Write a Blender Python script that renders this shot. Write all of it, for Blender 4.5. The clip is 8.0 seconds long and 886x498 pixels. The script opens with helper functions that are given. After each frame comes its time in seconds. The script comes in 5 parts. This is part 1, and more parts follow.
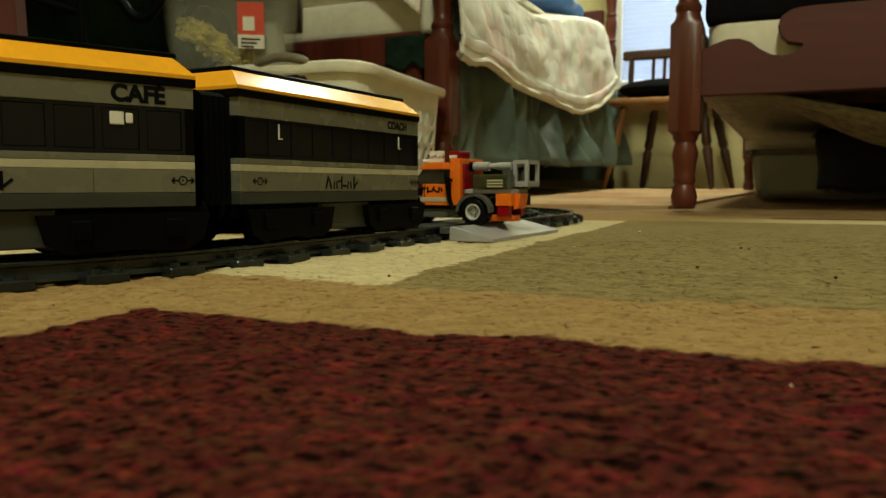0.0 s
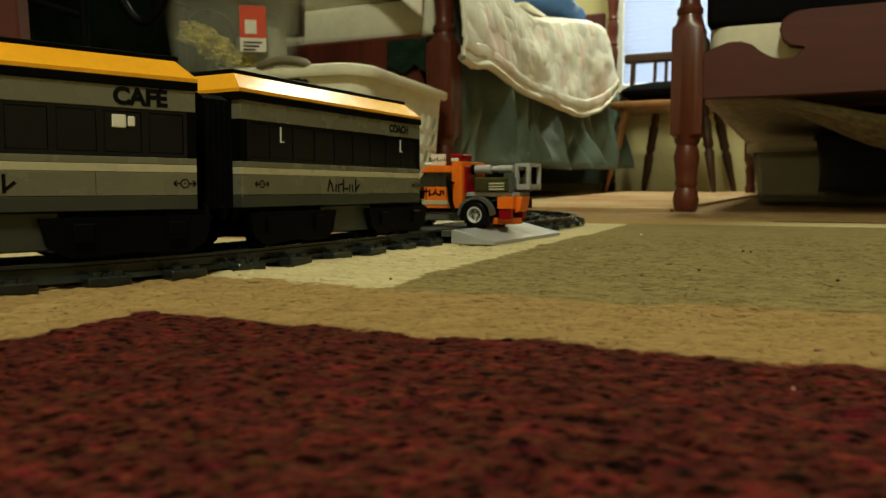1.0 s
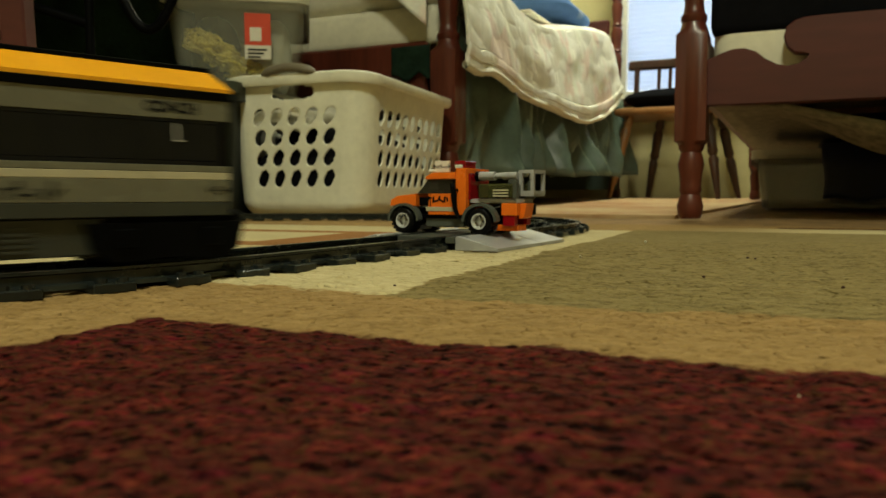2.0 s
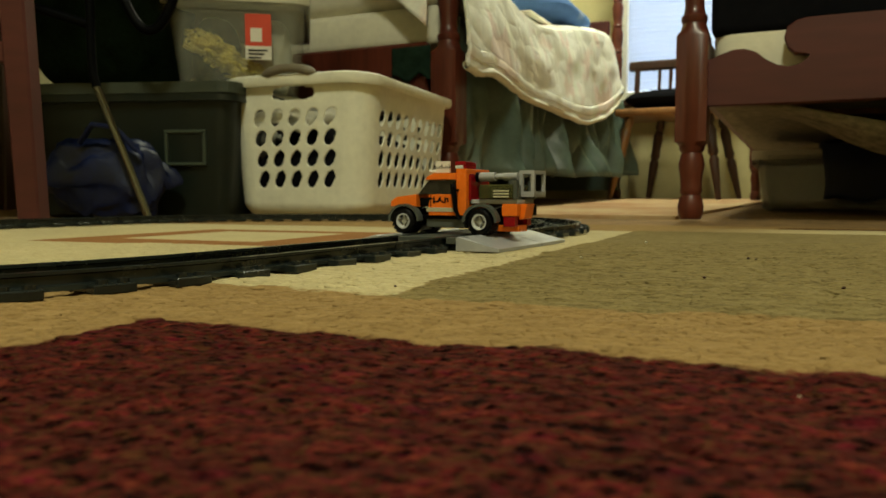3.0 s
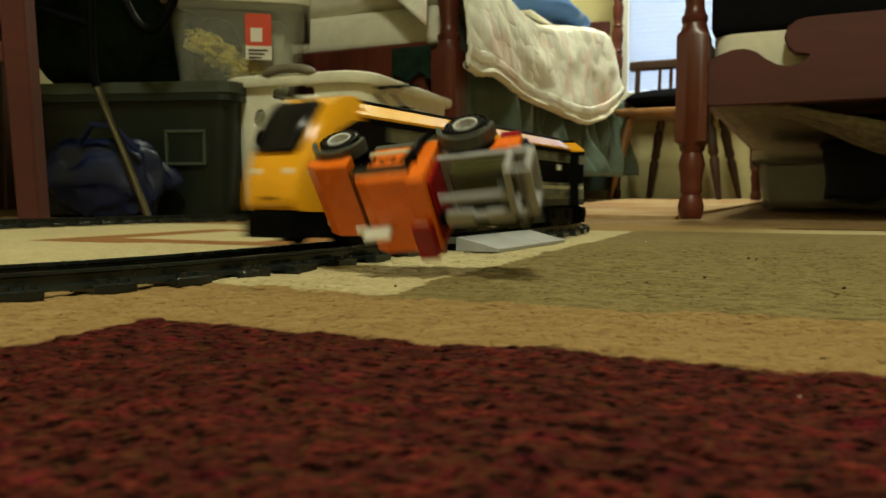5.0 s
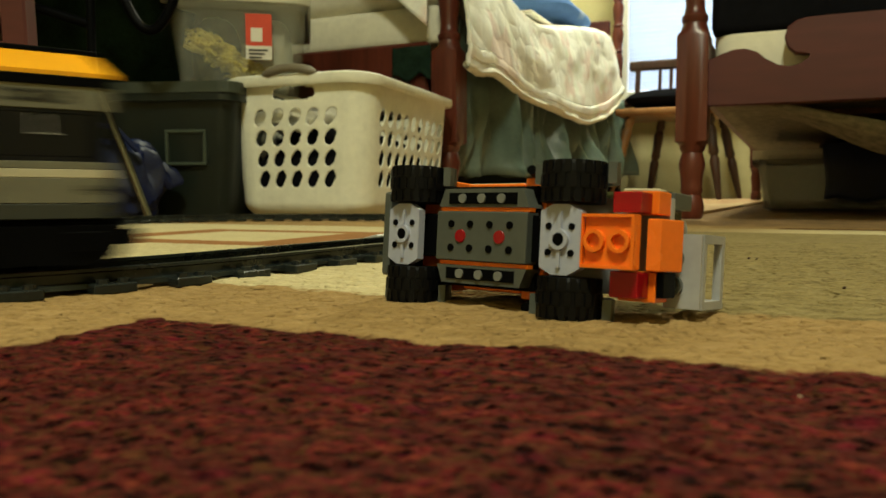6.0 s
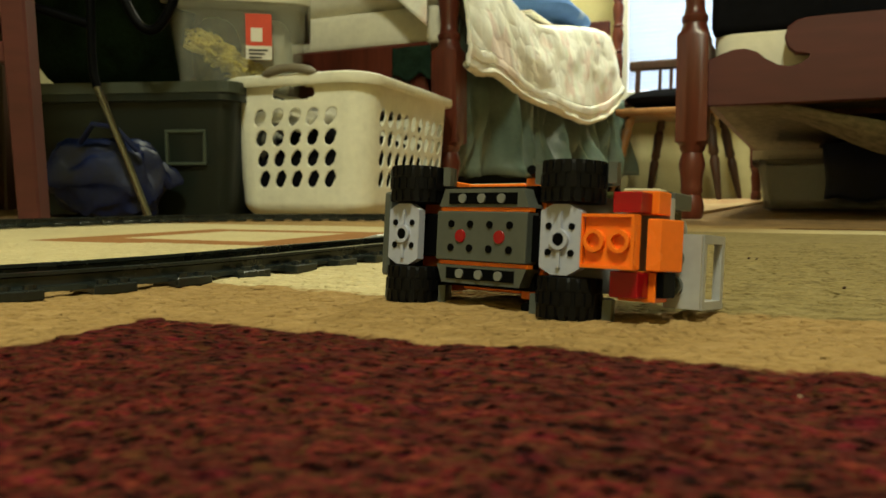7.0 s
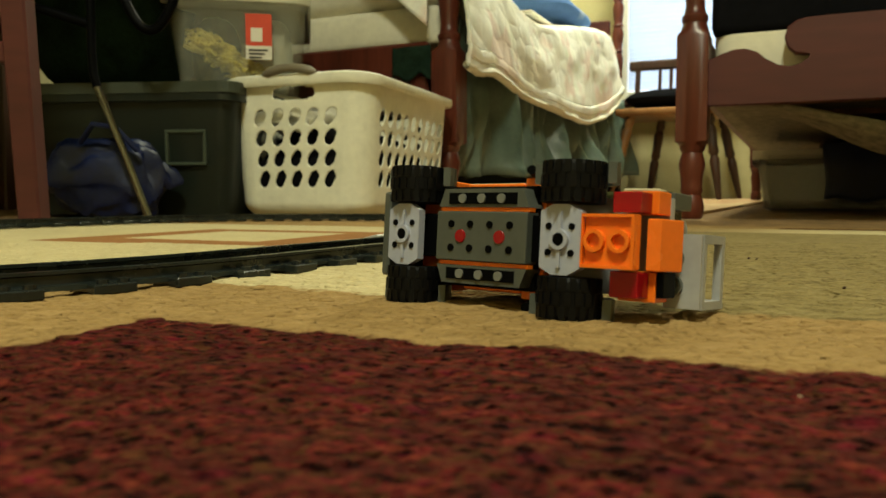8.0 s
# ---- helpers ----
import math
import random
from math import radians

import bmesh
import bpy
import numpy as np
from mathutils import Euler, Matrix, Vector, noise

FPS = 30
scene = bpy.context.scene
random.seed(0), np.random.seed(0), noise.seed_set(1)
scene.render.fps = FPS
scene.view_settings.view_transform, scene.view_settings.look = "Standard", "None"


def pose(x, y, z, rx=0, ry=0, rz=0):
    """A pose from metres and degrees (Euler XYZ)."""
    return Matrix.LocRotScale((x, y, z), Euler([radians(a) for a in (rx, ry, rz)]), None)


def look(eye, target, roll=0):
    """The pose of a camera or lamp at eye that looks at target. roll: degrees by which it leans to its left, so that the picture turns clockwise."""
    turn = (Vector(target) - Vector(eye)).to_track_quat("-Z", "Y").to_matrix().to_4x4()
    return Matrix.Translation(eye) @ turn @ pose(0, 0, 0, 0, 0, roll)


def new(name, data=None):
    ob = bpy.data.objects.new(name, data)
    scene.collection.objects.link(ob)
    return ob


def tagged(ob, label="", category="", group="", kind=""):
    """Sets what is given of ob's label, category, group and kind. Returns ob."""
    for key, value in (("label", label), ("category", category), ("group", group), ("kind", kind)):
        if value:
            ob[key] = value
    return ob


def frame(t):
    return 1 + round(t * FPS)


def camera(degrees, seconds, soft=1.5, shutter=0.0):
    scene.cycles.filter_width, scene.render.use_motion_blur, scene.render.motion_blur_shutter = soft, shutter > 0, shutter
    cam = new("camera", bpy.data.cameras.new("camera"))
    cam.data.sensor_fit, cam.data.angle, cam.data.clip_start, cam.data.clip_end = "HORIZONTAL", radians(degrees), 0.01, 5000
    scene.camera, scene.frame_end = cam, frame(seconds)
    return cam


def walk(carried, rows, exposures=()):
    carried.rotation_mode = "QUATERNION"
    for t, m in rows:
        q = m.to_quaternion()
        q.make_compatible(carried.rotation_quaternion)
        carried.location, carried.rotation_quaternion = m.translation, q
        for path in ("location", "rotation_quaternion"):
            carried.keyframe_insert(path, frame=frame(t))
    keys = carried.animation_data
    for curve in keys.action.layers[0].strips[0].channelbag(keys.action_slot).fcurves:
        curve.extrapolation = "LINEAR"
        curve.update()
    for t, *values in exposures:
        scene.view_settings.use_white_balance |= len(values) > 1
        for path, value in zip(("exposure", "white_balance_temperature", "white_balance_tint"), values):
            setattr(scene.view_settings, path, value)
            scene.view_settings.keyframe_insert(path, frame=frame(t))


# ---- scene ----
H_EYE = 0.0378
cam = camera(60.0, 8.0, soft=1.4, shutter=0.5)
cam.data.dof.use_dof = True
cam.data.dof.focus_distance = 0.36
cam.data.dof.aperture_fstop = 25.0


def aim(yaw, pitch):
    """A pose of the standing camera: degrees to the right and downwards."""
    return pose(0, 0, H_EYE, 90 - pitch, 0, -yaw)


# the phone leans back a little while the train stands, then rests
walk(cam, [(0.0, aim(0.464, 4.68)), (0.55, aim(0.464, 4.68)), (1.0, aim(0.34, 4.46)), (1.5, aim(0.21, 4.22)),
           (1.75, aim(0.12, 4.08)), (2.3, aim(0.0, 3.918)), (4.7, aim(0.0, 3.918)), (5.3, aim(-0.03, 3.93)), (8.0, aim(-0.03, 3.93))],
     exposures=[(0.0, 0.0), (4.6, 0.0), (5.6, 0.2), (6.1, 0.42), (8.0, 0.45)])

# ---- light ----
world = bpy.data.worlds.new("world")
scene.world = world
world.use_nodes = True
sky = world.node_tree.nodes.new("ShaderNodeTexSky")
sky.sky_type, sky.sun_disc = "NISHITA", False
sky.sun_elevation, sky.sun_rotation = radians(25), radians(140)
world.node_tree.links.new(sky.outputs[0], world.node_tree.nodes["Background"].inputs[0])
world.node_tree.nodes["Background"].inputs[1].default_value = 0.08

for watts, x, y in ((53.0, -0.08, -0.76), (53.0, 0.86, 2.93)):
    lamp = bpy.data.lights.new("ceiling_lamp", "AREA")
    lamp.shape, lamp.size, lamp.energy, lamp.color = "DISK", 0.48, watts, (0.98, 1.0, 0.71)
    new("ceiling_lamp", lamp).matrix_world = look((x, y, 2.38), (x, y + 0.01, 0))

# ---- room frame: first axis along the beds, second across them ----
ROOM_TURN = -24.85
UU, VV = Vector((0.42, 0.907)), Vector((0.907, -0.42))


def rise(y):
    """Height of the sagging floor: it climbs towards the far wall."""
    return 0.0125 * max(0.0, y - 1.4)


def room(a, b, z=0.0, turn=0.0):
    p = UU * a + VV * b
    return pose(p.x, p.y, z, 0, 0, ROOM_TURN + turn)


def stand(a, b, turn=0.0):
    p = UU * a + VV * b
    return pose(p.x, p.y, rise(p.y), 0, 0, ROOM_TURN + turn)


# ---- mesh helpers ----
def mesh_of(name, bm, material, smooth=False):
    me = bpy.data.meshes.new(name)
    bmesh.ops.recalc_face_normals(bm, faces=bm.faces)
    bm.to_mesh(me)
    bm.free()
    me.materials.append(material)
    if smooth:
        for p in me.polygons:
            p.use_smooth = True
        me.set_sharp_from_angle(angle=radians(38))
    return me


def part(name, bm, material, parent, label="", smooth=False, kind=""):
    ob = new(name, mesh_of(name, bm, material, smooth))
    ob.parent = parent
    return tagged(ob, label, kind=kind)


def thing(name, m, label, category, group="", kind=""):
    ob = new(name)
    ob.empty_display_size = 0.02
    ob.matrix_world = m
    return tagged(ob, label, category, group, kind)


def setting(name, bm, material, label, category="", smooth=False):
    return tagged(new(name, mesh_of(name, bm, material, smooth)), label, category or name.split("_")[0], kind="structure")


def box(bm, x0, x1, y0, y1, z0, z1, bevel=0.0, m=None, seg=1):
    r = bmesh.ops.create_cube(bm, size=1.0)
    vs = r["verts"]
    for q in vs:
        q.co = Vector(((x0 + x1) / 2 + q.co.x * (x1 - x0), (y0 + y1) / 2 + q.co.y * (y1 - y0), (z0 + z1) / 2 + q.co.z * (z1 - z0)))
    if m is not None:
        bmesh.ops.transform(bm, matrix=m, verts=vs)
    if bevel > 0:
        es = list({e for q in vs for e in q.link_edges})
        bmesh.ops.bevel(bm, geom=es, offset=bevel, segments=seg, affect="EDGES", profile=0.5)
    return bm


def made(*a, **k):
    return box(bmesh.new(), *a, **k)


def lathe(bm, profile, seg=20, m=None, square=()):
    """Turn (z, r) pairs about z. Rows whose index is in square become square sections."""
    rings = []
    for i, (z, r) in enumerate(profile):
        ring = []
        for k in range(seg):
            a = 2 * math.pi * k / seg
            x, y = math.cos(a), math.sin(a)
            if i in square:
                q = max(abs(x), abs(y))
                x, y = x / q * 0.97, y / q * 0.97
            co = Vector((r * x, r * y, z))
            ring.append(bm.verts.new(m @ co if m is not None else co))
        rings.append(ring)
    for lo, hi in zip(rings, rings[1:]):
        for k in range(seg):
            bm.faces.new((lo[k], lo[(k + 1) % seg], hi[(k + 1) % seg], hi[k]))
    bm.faces.new(rings[0][::-1])
    bm.faces.new(rings[-1])
    return bm


def prism(bm, pts, d0, d1, plane="xz", m=None, bevel=0.0):
    """Extrude an outline: plane xz along y, yz along x, xy along z."""
    def at3(p, d):
        co = {"xz": (p[0], d, p[1]), "yz": (d, p[0], p[1]), "xy": (p[0], p[1], d)}[plane]
        return m @ Vector(co) if m is not None else Vector(co)
    lo = [bm.verts.new(at3(p, d0)) for p in pts]
    hi = [bm.verts.new(at3(p, d1)) for p in pts]
    n = len(pts)
    fs = [bm.faces.new(lo), bm.faces.new(hi[::-1])]
    for k in range(n):
        fs.append(bm.faces.new((lo[k], hi[k], hi[(k + 1) % n], lo[(k + 1) % n])))
    if bevel > 0:
        es = list({e for f in fs[:2] for e in f.edges})
        bmesh.ops.bevel(bm, geom=es, offset=bevel, segments=1, affect="EDGES")
    return bm


def tube(bm, pts, r, seg=10):
    """A round bar along a line of points."""
    pts = [Vector(p) for p in pts]
    rings = []
    for i, p in enumerate(pts):
        d = (pts[min(i + 1, len(pts) - 1)] - pts[max(i - 1, 0)]).normalized()
        side = d.cross(Vector((0.31, 0.17, 0.93))).normalized()
        up = side.cross(d)
        rr = r[i] if isinstance(r, (list, tuple)) else r
        rings.append([bm.verts.new(p + (side * math.cos(2 * math.pi * k / seg) + up * math.sin(2 * math.pi * k / seg)) * rr) for k in range(seg)])
    for lo, hi in zip(rings, rings[1:]):
        for k in range(seg):
            bm.faces.new((lo[k], lo[(k + 1) % seg], hi[(k + 1) % seg], hi[k]))
    bm.faces.new(rings[0][::-1])
    bm.faces.new(rings[-1])
    return bm


def sheet(bm, fn, nu, nv, close_u=False):
    """A grid of points fn(s, t), s and t from 0 to 1."""
    g = [[bm.verts.new(fn(i / nu, j / nv)) for j in range(nv + 1)] for i in range(nu + (0 if close_u else 1))]
    n = len(g)
    for i in range(nu):
        for j in range(nv):
            bm.faces.new((g[i][j], g[(i + 1) % n][j], g[(i + 1) % n][j + 1], g[i][j + 1]))
    return bm


def thicken(ob, t, offset=-1):
    mod = ob.modifiers.new("thickness", "SOLIDIFY")
    mod.thickness, mod.offset = t, offset
    return ob


# ---- materials ----
def mat(name, col, rough=0.5, metal=0.0, var=0.12, scale=30.0, bump=0.0, bump_scale=200.0, spec=0.4, coat=0.0, dark=None, stretch=(1, 1, 1), random_tint=0.0):
    """Surface colour with broad and fine variation, and fine relief."""
    m = bpy.data.materials.new(name)
    m.use_nodes = True
    nt = m.node_tree
    b = nt.nodes["Principled BSDF"]
    b.inputs["Roughness"].default_value, b.inputs["Metallic"].default_value = rough, metal
    b.inputs["Specular IOR Level"].default_value = spec
    b.inputs["Coat Weight"].default_value = coat
    tc = nt.nodes.new("ShaderNodeTexCoord")
    mp = nt.nodes.new("ShaderNodeMapping")
    mp.inputs["Scale"].default_value = stretch
    nt.links.new(tc.outputs["Object"], mp.inputs[0])
    n1, n2 = nt.nodes.new("ShaderNodeTexNoise"), nt.nodes.new("ShaderNodeTexNoise")
    n1.inputs["Scale"].default_value, n2.inputs["Scale"].default_value = scale, scale * 7
    n1.inputs["Detail"].default_value = 4
    for n in (n1, n2):
        nt.links.new(mp.outputs[0], n.inputs["Vector"])
    mx = nt.nodes.new("ShaderNodeMix")
    mx.data_type = "FLOAT"
    mx.inputs[0].default_value = 0.35
    nt.links.new(n1.outputs[0], mx.inputs[2])
    nt.links.new(n2.outputs[0], mx.inputs[3])
    ramp = nt.nodes.new("ShaderNodeValToRGB")
    lo = dark if dark else tuple(max(0.0, c * (1 - 2.2 * var)) for c in col)
    hi = col if dark else tuple(min(1.0, c * (1 + 1.2 * var)) for c in col)
    ramp.color_ramp.elements[0].color, ramp.color_ramp.elements[1].color = (*lo, 1), (*hi, 1)
    ramp.color_ramp.elements[0].position, ramp.color_ramp.elements[1].position = 0.32, 0.68
    nt.links.new(mx.outputs[0], ramp.inputs[0])
    nt.links.new(ramp.outputs[0], b.inputs["Base Color"])
    rr = nt.nodes.new("ShaderNodeMapRange")
    rr.inputs["To Min"].default_value, rr.inputs["To Max"].default_value = max(0.02, rough - 0.08), min(1, rough + 0.1)
    nt.links.new(n1.outputs[0], rr.inputs[0])
    nt.links.new(rr.outputs[0], b.inputs["Roughness"])
    if bump:
        bp = nt.nodes.new("ShaderNodeBump")
        bp.inputs["Strength"].default_value, bp.inputs["Distance"].default_value = bump, 0.001
        n3 = nt.nodes.new("ShaderNodeTexNoise")
        n3.inputs["Scale"].default_value = bump_scale
        nt.links.new(mp.outputs[0], n3.inputs["Vector"])
        nt.links.new(n3.outputs[0], bp.inputs["Height"])
        nt.links.new(bp.outputs[0], b.inputs["Normal"])
    return m


def glass(name, col, rough=0.05, alpha=0.3):
    """Clear or tinted plastic: part of the light passes straight through."""
    m = mat(name, col, rough, var=0.08)
    b = m.node_tree.nodes["Principled BSDF"]
    b.inputs["Alpha"].default_value = alpha
    return m


def sums(nt):
    """Small arithmetic on node sockets."""
    def op(kind, a, b=0.0, c=None):
        n = nt.nodes.new("ShaderNodeMath")
        n.operation = kind
        for k, q in enumerate((a, b) if c is None else (a, b, c)):
            if isinstance(q, (int, float)):
                n.inputs[k].default_value = q
            else:
                nt.links.new(q, n.inputs[k])
        return n.outputs[0]
    return op


def rug_material():
    """A woven area rug in blocks of colour: dark red, tan, cream, olive brown, with rust lines."""
    m = bpy.data.materials.new("woven_rug")
    m.use_nodes = True
    nt = m.node_tree
    b = nt.nodes["Principled BSDF"]
    b.inputs["Roughness"].default_value = 0.95
    b.inputs["Specular IOR Level"].default_value = 0.04
    op = sums(nt)
    geo = nt.nodes.new("ShaderNodeNewGeometry")

    def noise_of(scale, stretch=(1, 1, 1), detail=3):
        mp = nt.nodes.new("ShaderNodeMapping")
        mp.inputs["Rotation"].default_value = (0, 0, radians(22.5))
        mp.inputs["Scale"].default_value = stretch
        nt.links.new(geo.outputs["Position"], mp.inputs[0])
        n = nt.nodes.new("ShaderNodeTexNoise")
        n.inputs["Scale"].default_value, n.inputs["Detail"].default_value = scale, detail
        nt.links.new(mp.outputs[0], n.inputs["Vector"])
        return n
    wob = noise_of(170.0, detail=2)
    warp = nt.nodes.new("ShaderNodeVectorMath")
    warp.operation = "MULTIPLY_ADD"
    nt.links.new(wob.outputs["Color"], warp.inputs[0])
    warp.inputs[1].default_value = (0.009, 0.009, 0)
    nt.links.new(geo.outputs["Position"], warp.inputs[2])

    def along(x, y):
        d = nt.nodes.new("ShaderNodeVectorMath")
        d.operation = "DOT_PRODUCT"
        nt.links.new(warp.outputs[0], d.inputs[0])
        d.inputs[1].default_value = (x, y, 0)
        return op("SUBTRACT", d.outputs["Value"], 0.0045 * (x + y))
    bb, aa = along(0.924, -0.383), along(0.383, 0.924)

    def over(s, v, soft=0.0015):
        n = nt.nodes.new("ShaderNodeMapRange")
        n.inputs["From Min"].default_value, n.inputs["From Max"].default_value = v - soft, v + soft
        nt.links.new(s, n.inputs[0])
        return n.outputs[0]

    def under(s, v, soft=0.0015):
        return op("SUBTRACT", 1.0, over(s, v, soft))

    def both(*q):
        r = q[0]
        for s in q[1:]:
            r = op("MULTIPLY", r, s)
        return r
    fine, mid, broad = noise_of(480.0, (0.55, 1.3, 1)), noise_of(150.0, (0.4, 1.4, 1)), noise_of(9.0)
    pick = op("MULTIPLY_ADD", mid.outputs[0], 0.55, op("MULTIPLY", fine.outputs[0], 0.45))

    def tone(*stops):
        r = nt.nodes.new("ShaderNodeValToRGB")
        r.color_ramp.elements[0].position, r.color_ramp.elements[0].color = stops[0][0], (*stops[0][1], 1)
        r.color_ramp.elements[1].position, r.color_ramp.elements[1].color = stops[-1][0], (*stops[-1][1], 1)
        for p, c in stops[1:-1]:
            e = r.color_ramp.elements.new(p)
            e.color = (*c, 1)
        nt.links.new(pick, r.inputs[0])
        return r.outputs[0]

    def lay(base, top, mask):
        n = nt.nodes.new("ShaderNodeMix")
        n.data_type = "RGBA"
        nt.links.new(mask, n.inputs[0])
        nt.links.new(base, n.inputs[6])
        nt.links.new(top, n.inputs[7])
        return n.outputs[2]
    tan = tone((0.3, (0.19, 0.116, 0.044)), (0.5, (0.27, 0.172, 0.069)), (0.7, (0.34, 0.222, 0.094)))
    cream = tone((0.3, (0.38, 0.31, 0.165)), (0.5, (0.46, 0.385, 0.215)), (0.7, (0.53, 0.45, 0.265)))
    olive = tone((0.3, (0.11, 0.082, 0.033)), (0.5, (0.195, 0.148, 0.062)), (0.7, (0.26, 0.20, 0.09)))
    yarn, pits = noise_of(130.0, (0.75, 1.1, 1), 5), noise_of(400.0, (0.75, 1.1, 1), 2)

    def graded(socket, *stops):
        r = nt.nodes.new("ShaderNodeValToRGB")
        r.color_ramp.elements[0].position, r.color_ramp.elements[0].color = stops[0][0], (*stops[0][1], 1)
        r.color_ramp.elements[1].position, r.color_ramp.elements[1].color = stops[-1][0], (*stops[-1][1], 1)
        for p, c in stops[1:-1]:
            e = r.color_ramp.elements.new(p)
            e.color = (*c, 1)
        nt.links.new(socket, r.inputs[0])
        return r.outputs[0]
    yarns = graded(yarn.outputs[0], (0.32, (0.085, 0.008, 0.012)), (0.41, (0.052, 0.013, 0.008)), (0.47, (0.068, 0.009, 0.008)), (0.52, (0.058, 0.023, 0.009)), (0.57, (0.092, 0.010, 0.011)), (0.63, (0.108, 0.022, 0.011)), (0.70, (0.100, 0.008, 0.014)))
    # shade in the pits between loops, put into the red yarns' colour
    pit_shade = graded(pits.outputs[0], (0.34, (0.10, 0.10, 0.12)), (0.45, (0.62, 0.62, 0.62)), (0.56, (0.95, 0.95, 0.95)), (0.70, (1.3, 1.3, 1.3)))
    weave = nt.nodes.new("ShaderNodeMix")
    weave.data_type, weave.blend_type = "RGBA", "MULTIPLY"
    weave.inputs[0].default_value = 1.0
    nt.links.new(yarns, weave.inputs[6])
    nt.links.new(pit_shade, weave.inputs[7])
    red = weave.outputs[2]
    rust = tone((0.3, (0.19, 0.080, 0.030)), (0.7, (0.33, 0.165, 0.062)))
    brown = tone((0.3, (0.06, 0.028, 0.012)), (0.7, (0.14, 0.06, 0.028)))
    col = lay(tan, cream, both(over(aa, 0.264), under(bb, -0.131), under(aa, 0.87)))
    col = lay(col, olive, both(over(aa, 0.256), over(bb, -0.131), under(aa, 0.885)))
    col = lay(col, cream, both(over(aa, 0.885), under(aa, 0.985), over(bb, 0.0, 0.1)))
    col = lay(col, brown, both(over(aa, 0.985), under(aa, 1.02), over(bb, 0.02)))
    ring = op("SUBTRACT", both(over(aa, 0.485), under(aa, 0.74), over(bb, -0.60), under(bb, -0.32)),
              both(over(aa, 0.545), under(aa, 0.70), over(bb, -0.55), under(bb, -0.40)))
    col = lay(col, rust, ring)
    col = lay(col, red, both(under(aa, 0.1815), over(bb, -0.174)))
    wear = nt.nodes.new("ShaderNodeMix")
    wear.data_type, wear.blend_type = "RGBA", "MULTIPLY"
    wear.inputs[0].default_value = 0.5
    nt.links.new(col, wear.inputs[6])
    br = nt.nodes.new("ShaderNodeMapRange")
    br.inputs["To Min"].default_value, br.inputs["To Max"].default_value = 0.7, 1.25
    nt.links.new(broad.outputs[0], br.inputs[0])
    nt.links.new(br.outputs[0], wear.inputs[7])
    nt.links.new(wear.outputs[2], b.inputs["Base Color"])
    bp = nt.nodes.new("ShaderNodeBump")
    bp.inputs["Strength"].default_value, bp.inputs["Distance"].default_value = 0.35, 0.0015
    nt.links.new(pick, bp.inputs["Height"])
    nt.links.new(bp.outputs[0], b.inputs["Normal"])
    return m


RUG = rug_material()
CARPET = mat("brown_carpet", (0.26, 0.16, 0.075), 0.95, var=0.2, scale=14, bump=0.8, bump_scale=240, spec=0.15)
FAR_RUG = mat("pale_patterned_rug", (0.52, 0.42, 0.24), 0.95, var=0.1, scale=3.2, bump=0.5, bump_scale=180, spec=0.1, dark=(0.34, 0.15, 0.07))
WALL = mat("cream_wall_paint", (0.56, 0.50, 0.26), 0.75, var=0.05, scale=4, bump=0.15, bump_scale=90)
CEIL = mat("white_ceiling_paint", (0.55, 0.53, 0.48), 0.85, var=0.04, scale=5)
CHERRY = mat("cherry_stained_wood", (0.105, 0.022, 0.012), 0.36, var=0.22, scale=16, stretch=(1, 1, 0.12), coat=0.08)
CHERRY_FLAT = mat("dull_cherry_board", (0.080, 0.017, 0.015), 0.5, var=0.16, scale=9, stretch=(0.15, 1, 1))
OAK = mat("golden_oak", (0.32, 0.15, 0.05), 0.35, var=0.2, scale=12, stretch=(1, 1, 0.15))
DARKWOOD = mat("dark_wood", (0.06, 0.025, 0.012), 0.4, var=0.2, scale=14, stretch=(1, 1, 0.15))
SILL = mat("deep_grey_plastic", (0.036, 0.040, 0.033), 0.35, var=0.08, scale=50)
RAIL = mat("dark_grey_track_plastic", (0.014, 0.018, 0.017), 0.24, var=0.15, scale=60)
BLACK = mat("black_plastic", (0.0018, 0.0020, 0.0024), 0.45, var=0.15, scale=60, spec=0.05)
RUBBER = mat("black_rubber", (0.0028, 0.0028, 0.0032), 0.42, var=0.15, scale=90, spec=0.16)
DKGREY = mat("dark_grey_brick_plastic", (0.075, 0.082, 0.072), 0.3, var=0.07, scale=50)
LTGREY = mat("light_grey_brick_plastic", (0.36, 0.36, 0.37), 0.3, var=0.06, scale=50)
BODY = mat("pale_grey_carriage_plastic", (0.145, 0.140, 0.100), 0.26, var=0.05, scale=40)
TAN = mat("pale_tan_plastic", (0.46, 0.42, 0.29), 0.28, var=0.05, scale=40)
YELLOW = mat("golden_yellow_plastic", (0.80, 0.36, 0.012), 0.16, var=0.05, scale=40)
ORANGE = mat("bright_orange_plastic", (0.85, 0.17, 0.012), 0.25, var=0.05, scale=50)
REDP = mat("red_plastic", (0.27, 0.004, 0.008), 0.18, var=0.06, scale=50)
WHITEP = mat("white_plastic", (0.72, 0.70, 0.62), 0.3, var=0.05, scale=50)
INK = mat("black_marker_ink", (0.003, 0.003, 0.004), 0.6, var=0.1, spec=0.08)
GLASS = mat("black_train_glass", (0.004, 0.0045, 0.007), 0.16, var=0.2, scale=40, spec=0.25)
SMOKE = glass("smoked_truck_glass", (0.04, 0.036, 0.024), 0.06, 0.62)
RIMGREY = mat("pale_grey_rim_plastic", (0.55, 0.55, 0.54), 0.25, var=0.06, scale=50)
STUDGREY = mat("mid_grey_brick_plastic", (0.16, 0.165, 0.15), 0.3, var=0.06, scale=50)
